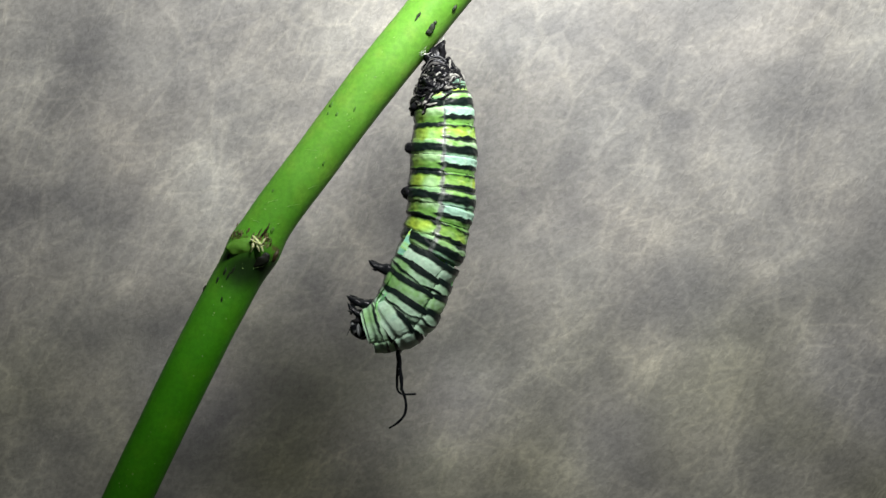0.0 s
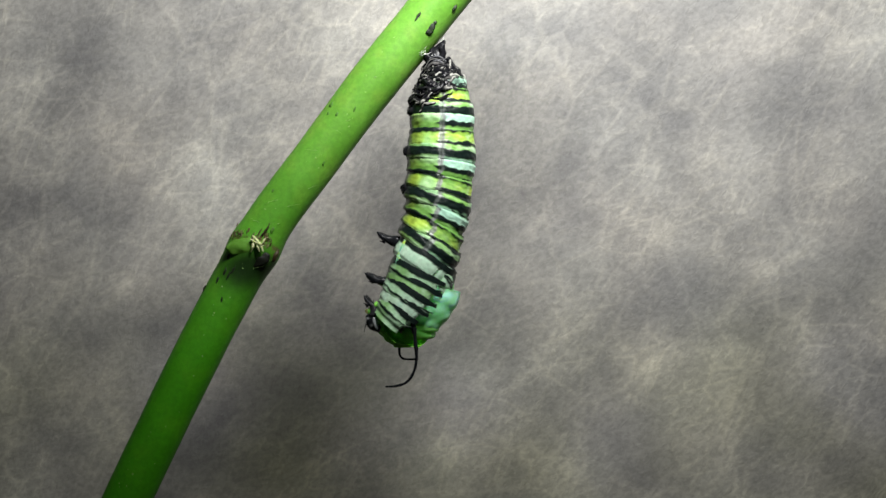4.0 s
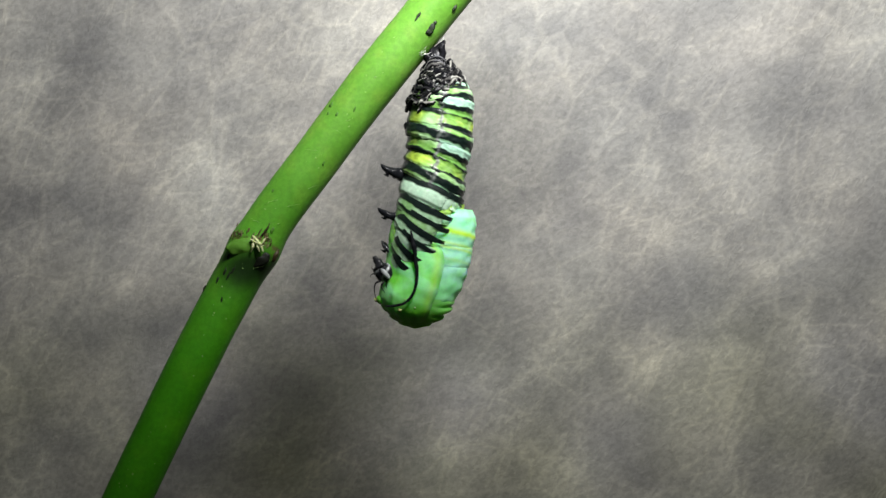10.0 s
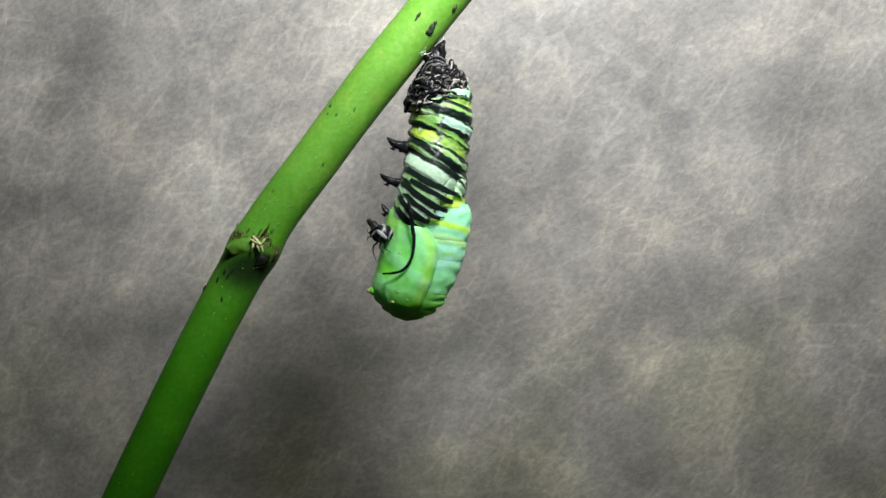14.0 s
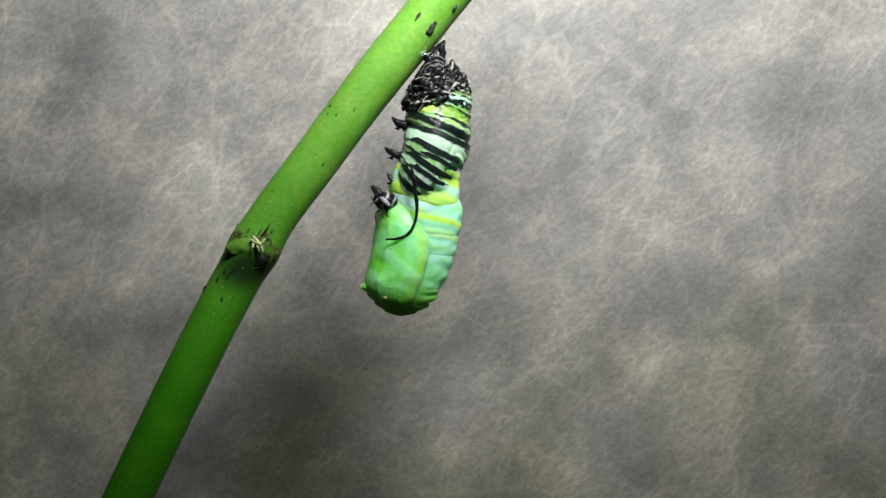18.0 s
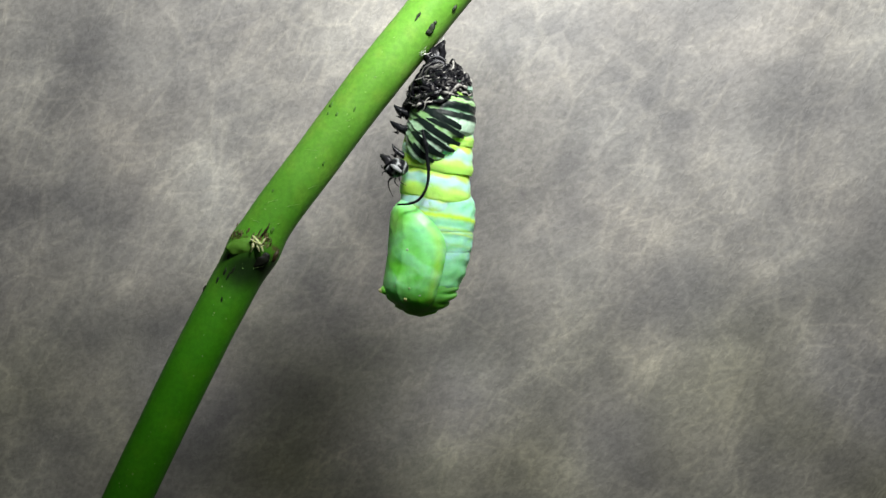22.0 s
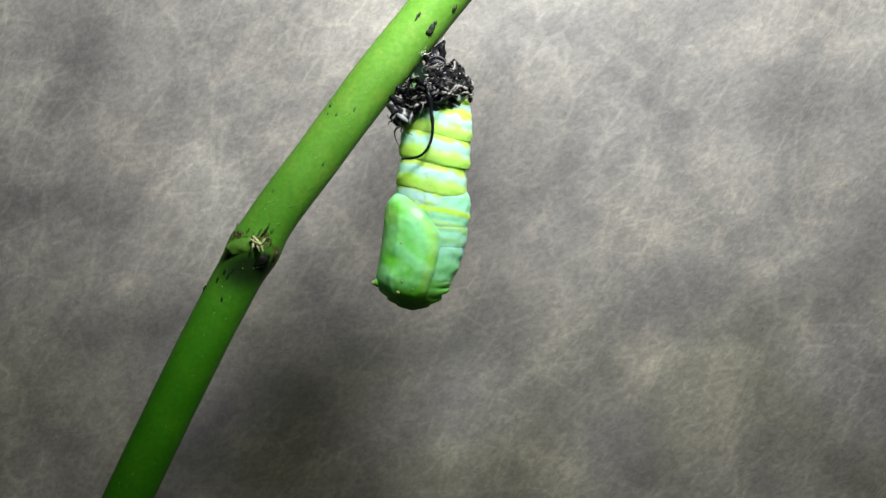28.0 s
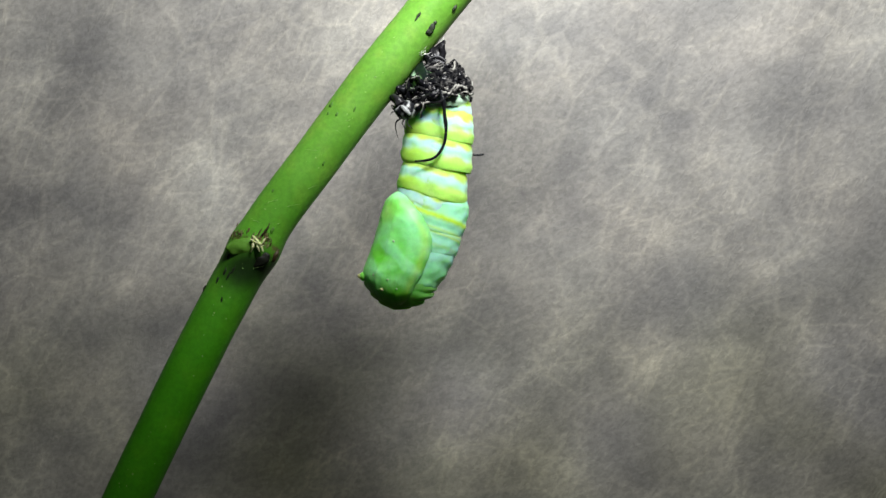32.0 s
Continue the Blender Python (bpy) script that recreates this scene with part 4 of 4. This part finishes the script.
def wing_shell(side):
    rows, cols = 66, 60

    def where(i, j):
        y = 346 + 203 * i / (rows - 1)
        rim = float(np.interp(y, *WING_RIM))
        f = j / (cols - 1)
        return y, 184 + (rim - 184) * (1 - (1 - f) ** 1.3), rim

    def point(i, j):
        y, p, rim = where(i, j)
        cx, r = trunk(y)
        a = radians(p)
        n = noise.noise(Vector((p / 24, y / 24, 2)))
        lift = -3.0 + 5.5 * math.sqrt(max(0.0, min(1.0, (p - rim) / 16.0))) + 1.6 * n + 0.9 * noise.noise(Vector((p / 9, y / 11, 7)))
        lift += 1.0 * math.exp(-((p - rim - 9) / 5.0) ** 2) * smooth(400, 430, y)
        lift += 0.9 * math.sin((y + 0.75 * p) / 8.5) * smooth(rim + 12, rim + 25, p) * smooth(160, 125, p) * smooth(425, 450, y) * smooth(515, 495, y)
        lift += 1.8 * math.exp(-((p - 128) / 5.0) ** 2) * smooth(380, 400, y) - 4.0 * smooth(528, 549, y)
        rr = r + lift * smooth(0, 25, r)
        deep = 0.66 + 0.12 * smooth(0, 34, p - rim)
        return Vector((cx + rr * math.cos(a) - MID[0], side * (deep * r + (rr - r)) * math.sin(a), MID[1] - y)) * U

    def paint(i, j):
        y, p, rim = where(i, j)
        n = noise.noise(Vector((p / 25, y / 20, 4)))
        n2 = noise.noise(Vector((p / 60, y / 45, 8)))
        c = lerp3(lerp3(MINT, CYAN, 0.15), LEAF, min(1, max(0, 0.42 + 0.8 * n + 0.7 * n2)))
        c = lerp3(c, CYAN, 0.6 * smooth(372, 352, y))
        band = smooth(0.0, 0.7, math.sin((y + 0.75 * p) / 8.5) + 0.8 * n)
        c = lerp3(c, (0.36, 0.92, 0.48), 0.6 * band * smooth(428, 450, y) * smooth(512, 490, y) * smooth(160, 130, p))
        c = lerp3(c, CYAN, 0.35 * math.exp(-((p - 100) / 20) ** 2 - ((y - 410) / 22) ** 2))
        c = lerp3(c, LEMON, 0.38 * math.exp(-((p - rim - 11) / 6.0) ** 2) * smooth(390, 410, y))
        c = lerp3(c, (0.40, 0.78, 0.08), 0.6 * math.exp(-((p - 150) / 18) ** 2 - ((y - 392) / 18) ** 2))
        c = lerp3(c, SHADE_GREEN, 0.9 * smooth(500, 548, y + 8 * n))
        return lerp3(c, LEAF, 0.7 * smooth(150, 178, p))
    me = grid_mesh("wing_case", rows, cols, point, paint, PUPA)
    if side > 0:
        me.flip_normals()
    return me


def back_lift(y, phi):
    p = abs(phi)
    step = 0.0
    for mid, k in ((388, 6.0), (398, 2.0), (409, 2.0), (416, 2.5), (432, 4.5), (456, 5.0), (480, 4.5), (505, 5.0), (530, 4.0)):
        yy = y + 0.16 * (p - 40)
        step += k * math.exp(-((yy - mid) / (4.0 if k < 3 else 8.0)) ** 2)
    return -2.5 - 9.0 * smooth(512, 540, y) + (0.18 + 0.2 * smooth(50, 10, p)) * step + 1.5 * noise.noise(Vector((phi / 18, y / 14, 6)))


def back_paint(y, phi):
    p = abs(phi)
    yy = y + 0.16 * (p - 40)
    n = noise.noise(Vector((phi / 20, y / 16, 1)))
    c = lerp3(CYAN, MINT, 0.3 + 0.4 * n)
    for mid, w, k in ((388 + 2.5 * noise.noise(Vector((phi / 5.0, 0, 2))), 5, 1.0), (409, 3, 0.55), (416, 2.5, 0.6), (436, 3, 0.25)):
        c = lerp3(c, LEMON, k * math.exp(-((yy - mid) / w) ** 2))
    c = lerp3(c, LEAF, 0.5 * smooth(450, 490, y + 8 * n))
    return lerp3(c, SHADE_GREEN, 0.9 * smooth(495, 540, y + 6 * n))


def tip_y(phi, f):
    return 505 + 55 * f


def lobes(y, steps):
    """Rounded swellings one below the other, with sharp notches between."""
    for a, b in zip(steps, steps[1:]):
        if a <= y < b:
            return math.sin(math.pi * (y - a) / (b - a)) ** 0.5
    return 0.0


def tip_lift(y, phi):
    p = abs((phi + 180) % 360 - 180)
    yy = y + 4.0 * math.sin(radians(phi * 2)) + 2.0 * noise.noise(Vector((phi / 25, y / 14, 9)))
    front = lobes(yy, (505, 517, 537, 550, 564))
    rear = lobes(yy, (495, 515, 532, 549, 563))
    f = smooth(70, 110, p)
    edge = abs(math.cos(radians(phi))) ** 5
    return -5.5 + (1.0 + 4.0 * f) * (1 - edge) + 11.0 * edge * (rear * (1 - f) + front * f) * smooth(500, 515, y)


def tip_paint(y, phi):
    n = noise.noise(Vector((phi / 20, y / 12, 3)))
    c = lerp3(lerp3(MINT, LEAF, 0.6), SHADE_GREEN, smooth(508, 552, y + 8 * n))
    return lerp3(c, (0.16, 0.34, 0.03), 0.4 * max(0, n))


wings = []
for side in (-1, 1):
    ob = part("wing_case", wing_shell(side), caterpillar, "pale green wing case with faint veins")
    MOVERS.append((ob, lambda t, side=side: thorax_pose(t, (29, -side * 36, 0), (4.6, 9.0))))
    wings.append(ob)
for top, low, bare, span, slip in ((344, 418, (6.0, 8.4), 112, (-32, 0, 0)), (400, 456, (3.4, 5.6), 98, (-30, 0, 0)), (434, 542, (1.6, 3.8), 98, (-26, 0, 0))):
    back = part("thorax_back", shell("thorax_back", -span, span, lambda phi, f, top=top, low=low: top + (low - top) * f, lambda y, phi, top=top, low=low: back_lift(y, phi) - 5.0 * smooth(top + 16, top, y) - (2.5 * smooth(low - 14, low, y) if low < 500 else 0.0), back_paint, 50, 84, 0.63), caterpillar,
                "creased pale back with yellow rims")
    MOVERS.append((back, lambda t, bare=bare, slip=slip: thorax_pose(t, slip, bare)))
tips = []
for lo, hi, slip in ((-95, 95, -15), (85, 275, 38)):
    tip = part("head_end", shell("head_end", lo, hi, tip_y, tip_lift, tip_paint, 30, 60, 0.69), caterpillar, "lobed head end of the pupa, underside shade put into its dark green")
    MOVERS.append((tip, lambda t, slip=slip: thorax_pose(t, (slip, 0, 6), (1.3, 3.4) if slip < 0 else (1.5, 5.0))))
    tips.append(tip)

for x, y, r, col in ((715, 527, 4.0, (0.62, 0.66, 0.22)), (697, 505, 3.2, (0.45, 0.6, 0.3)), (719, 441, 3.4, (0.5, 0.68, 0.42)), (712, 443, 2.2, (0.5, 0.68, 0.42)),
                     (722, 508, 2.0, (0.4, 0.58, 0.25)), (740, 521, 1.8, (0.4, 0.58, 0.25))):
    cx, hw = trunk(y)
    c = (x - cx) / hw
    d = -0.78 * hw * math.sqrt(max(0.05, 1 - c * c)) - 1.5
    ob = part("tubercle", pebble("tubercle", r, r, r * 0.8, col, PUPA, 0.2, x, 8, 10), wings[0], "small raised pale dot")
    ob.matrix_basis = Matrix.Translation(Vector((x - MID[0], d, MID[1] - y)) * U)
for x, y, d, r in ((686, 511, -6, 11.0), (678, 512, -7, 8.0), (671, 513, -8, 4.6), (677, 512, 12, 5.0), (683, 498, -12, 6.0)):
    ob = part("horn", pebble("horn", r, r, r, (0.5, 0.55, 0.2) if r < 5 else LEAF, PUPA, 0.25, y, 8, 10), tips[1], "tiny yellowish bump")
    ob.matrix_basis = Matrix.Translation(Vector((x - MID[0], d, MID[1] - y)) * U)

# tail rings of the pupa, each in two half shells
RINGS = ((64, 60), (64, 62), (62, 60), (58, 55), (49, 45), (34, 32))
PITCH = 52.0


def ring_mesh(k, side):
    """Half of ring k; side 1 the back (right of the seam), -1 the belly."""
    r_low, r_up = RINGS[k] if k >= 0 else (62, 62)
    rows, cols = 34, 40

    def where(i, j):
        y = 34 - 66 * i / (rows - 1)
        al = -104 + 208 * j / (cols - 1)
        return y, (al if side > 0 else 180 + al)

    def point(i, j):
        y, phi = where(i, j)
        p = abs(((phi + 180) % 360) - 180)
        yy = y + 8 * math.cos(radians(phi)) + 3.5 * noise.noise(Vector((phi / 28, k * 3.0, 7)))
        f = (26 - yy) / 52
        r = r_up + (r_low - r_up) * max(0, min(1, f))
        r += 2.6 * math.exp(-((yy + 15) / 11.0) ** 2) + 1.5 * math.exp(-((yy - 6) / 9.0) ** 2) - 5.0 * smooth(-25, -34, yy) - 4.0 * smooth(20, 32, yy) - 1.5
        r += 1.6 * noise.noise(Vector((phi / 25, y / 12 + k * 7, 5)))
        r += 2.0 * math.exp(-((p - 100) / 12.0) ** 2) * math.exp(-((yy + 2) / 9) ** 2)
        seam = abs(((phi - (0 if side > 0 else 180) + 180) % 360) - 180)
        r -= 2.2 * smooth(94, 104, seam) + (0 if side > 0 else 0.7)
        a = radians(phi)
        return Vector((r * math.cos(a), 0.71 * r * math.sin(a), y)) * U

    def paint(i, j):
        y, phi = where(i, j)
        p = abs(((phi + 180) % 360) - 180)
        yy = y + 8 * math.cos(radians(phi)) + 7 * noise.noise(Vector((phi / 22, k * 3.0, 0)))
        n = noise.noise(Vector((phi / 18, y / 9, k * 3.0)))
        c = lerp3(CYAN, (0.58, 0.93, 0.76), 0.5 + 0.5 * n)
        c = lerp3(c, (0.47, 0.93, 0.13), 0.95 * smooth(4, -11, yy + 8 * n))
        c = lerp3(c, (0.57, 0.95, 0.10), 0.95 * smooth(9, 17, yy + 5 * n))
        c = lerp3(c, (0.36, 0.62, 0.06), 0.7 * smooth(100, 135, p) * smooth(2, -12, yy))
        return lerp3(c, LEAF, 0.4 * smooth(145, 175, p))
    return grid_mesh("tail_ring", rows, cols, point, paint, PUPA)


def ring_pose(k, side):
    def at(t):
        m = thorax_pose(t)
        p1 = m @ (Vector((765 - MID[0], 0, MID[1] - 374)) * U)
        up = (m.to_3x3() @ Vector((0.04, 0, 1))).normalized()
        p0 = W(779, 120)
        span = (p0 - p1).length
        h0, h1 = up * span * 0.9, Vector((-0.02, 0, 1)) * span * 0.9
        us = np.linspace(0, 1, 40)
        pts = [p1 * (2 * u ** 3 - 3 * u ** 2 + 1) + h0 * (u ** 3 - 2 * u ** 2 + u) + p0 * (-2 * u ** 3 + 3 * u ** 2) + h1 * (u ** 3 - u ** 2) for u in us]
        way = np.concatenate([[0], np.cumsum([(b - a).length for a, b in zip(pts, pts[1:])])]) / U
        pitch = PITCH * (0.94 + 0.06 * smooth(18, 28, t))
        s = (k + 0.97) * pitch + (9 if k < 0 else 0)
        limit = way[-1] - 56
        if s > limit - 60:
            s = limit - 60 + 60 * (1 - math.exp(-(s - limit + 60) / 60))
        xyz = [float(np.interp(s, way, [q[c] for q in pts])) for c in range(3)]
        a = Vector([float(np.interp(s + 6, way, [q[c] for q in pts]) - np.interp(s - 6, way, [q[c] for q in pts])) for c in range(3)])
        lean = math.degrees(math.atan2(a.x, a.z))
        g = smooth(7.0, 11.0, t)
        if g < 1:
            q = m @ (Vector((768 - MID[0], 0, MID[1] - 400)) * U)
            x, y, r, tx, ty = axis_at(t, max(80.0, along(t, 784 + q.x / U, 441 - (q.z - Z0) / U) - 26 - (k + 0.97) * pitch))
            old = W(x, y)
            xyz = [old[c] + (xyz[c] - old[c]) * g for c in range(3)]
            lean = math.degrees(math.atan2(-tx, ty)) * (1 - g) + lean * g
        bare = (13.0 + 4.0 * k - 0.3 * k * k) if side > 0 else (16.0 + 3.5 * k)
        hid = (1 - smooth(bare, bare + 2.2, t)) * side * (-20 if side > 0 else -13)
        return Matrix.Translation(Vector(xyz) + Vector((hid * U, 0, 0))) @ pose(0, 0, 0, 0, lean, 0)
    return at


for k in range(-1, len(RINGS)):
    for side in (1, -1):
        ob = part("tail_ring", ring_mesh(k, side), caterpillar, "pale blue-green ring with a yellow rim")
        MOVERS.append((ob, ring_pose(k, side)))

# ---- silk by which it hangs ----
silk = tagged(new("silk_pad"), "small tuft of white silk threads on the stem", "silk")
silk.matrix_world = Matrix.Translation(W(758, 92, -10))
thread = random.Random(11)


def silk_thread(pts, r):
    x0, y0, d0 = 758, 92, -10
    me = stand_up(tube(bend([(x - x0, y0 - y, d - d0) for x, y, d in pts], 10), [r] * 10, 5, (0.8, 0.8, 0.76), SILK, "thread"))
    part("thread", me, silk)


for k in range(9):
    x, y = 748 + thread.uniform(-7, 7), 95 + thread.uniform(-8, 8)
    silk_thread([(x - thread.uniform(-2, 9), y - thread.uniform(2, 12), -26), (x, y, -27), (754, 100, -22), (766 + thread.uniform(-5, 5), 100 + thread.uniform(-6, 12), -14)],
                thread.uniform(0.14, 0.24))
for k in range(7):
    silk_thread([(770 + k * 2, 58 + thread.uniform(-8, 4), 6), (777 + k * 1.2, 70, 2), (783, 78 + thread.uniform(0, 5), -2)], 0.3)
silk_thread([(827, 5, 4), (804, 34, 6), (787, 58, 6), (784, 76, 0)], 0.6)


def motions():
    back_to_base = Matrix.Translation(-BASE)
    for ob, at in MOVERS:
        walk(ob, [(t, back_to_base @ at(t)) for t in TIMES])
    # the mouthparts hang out once the old head comes loose
    out, folded = pose(0, 0, 0, 0, 60, 0), pose(24 * U, 6 * U, 0, 0, 60, 0)
    for ob in MOUTH:
        walk(ob, [(0, folded), (3.5, folded), (7.5, out), (32, out)])
    # the feeler's end hangs straight at first, then curls forwards
    joint = pose(6 * U, 0, -60 * U)
    walk(feeler_tip, [(t, joint @ pose(0, 0, 0, 0, -1.7 * float(at_time(FEELER, t)[2]), 0)) for t in TIMES])


motions()
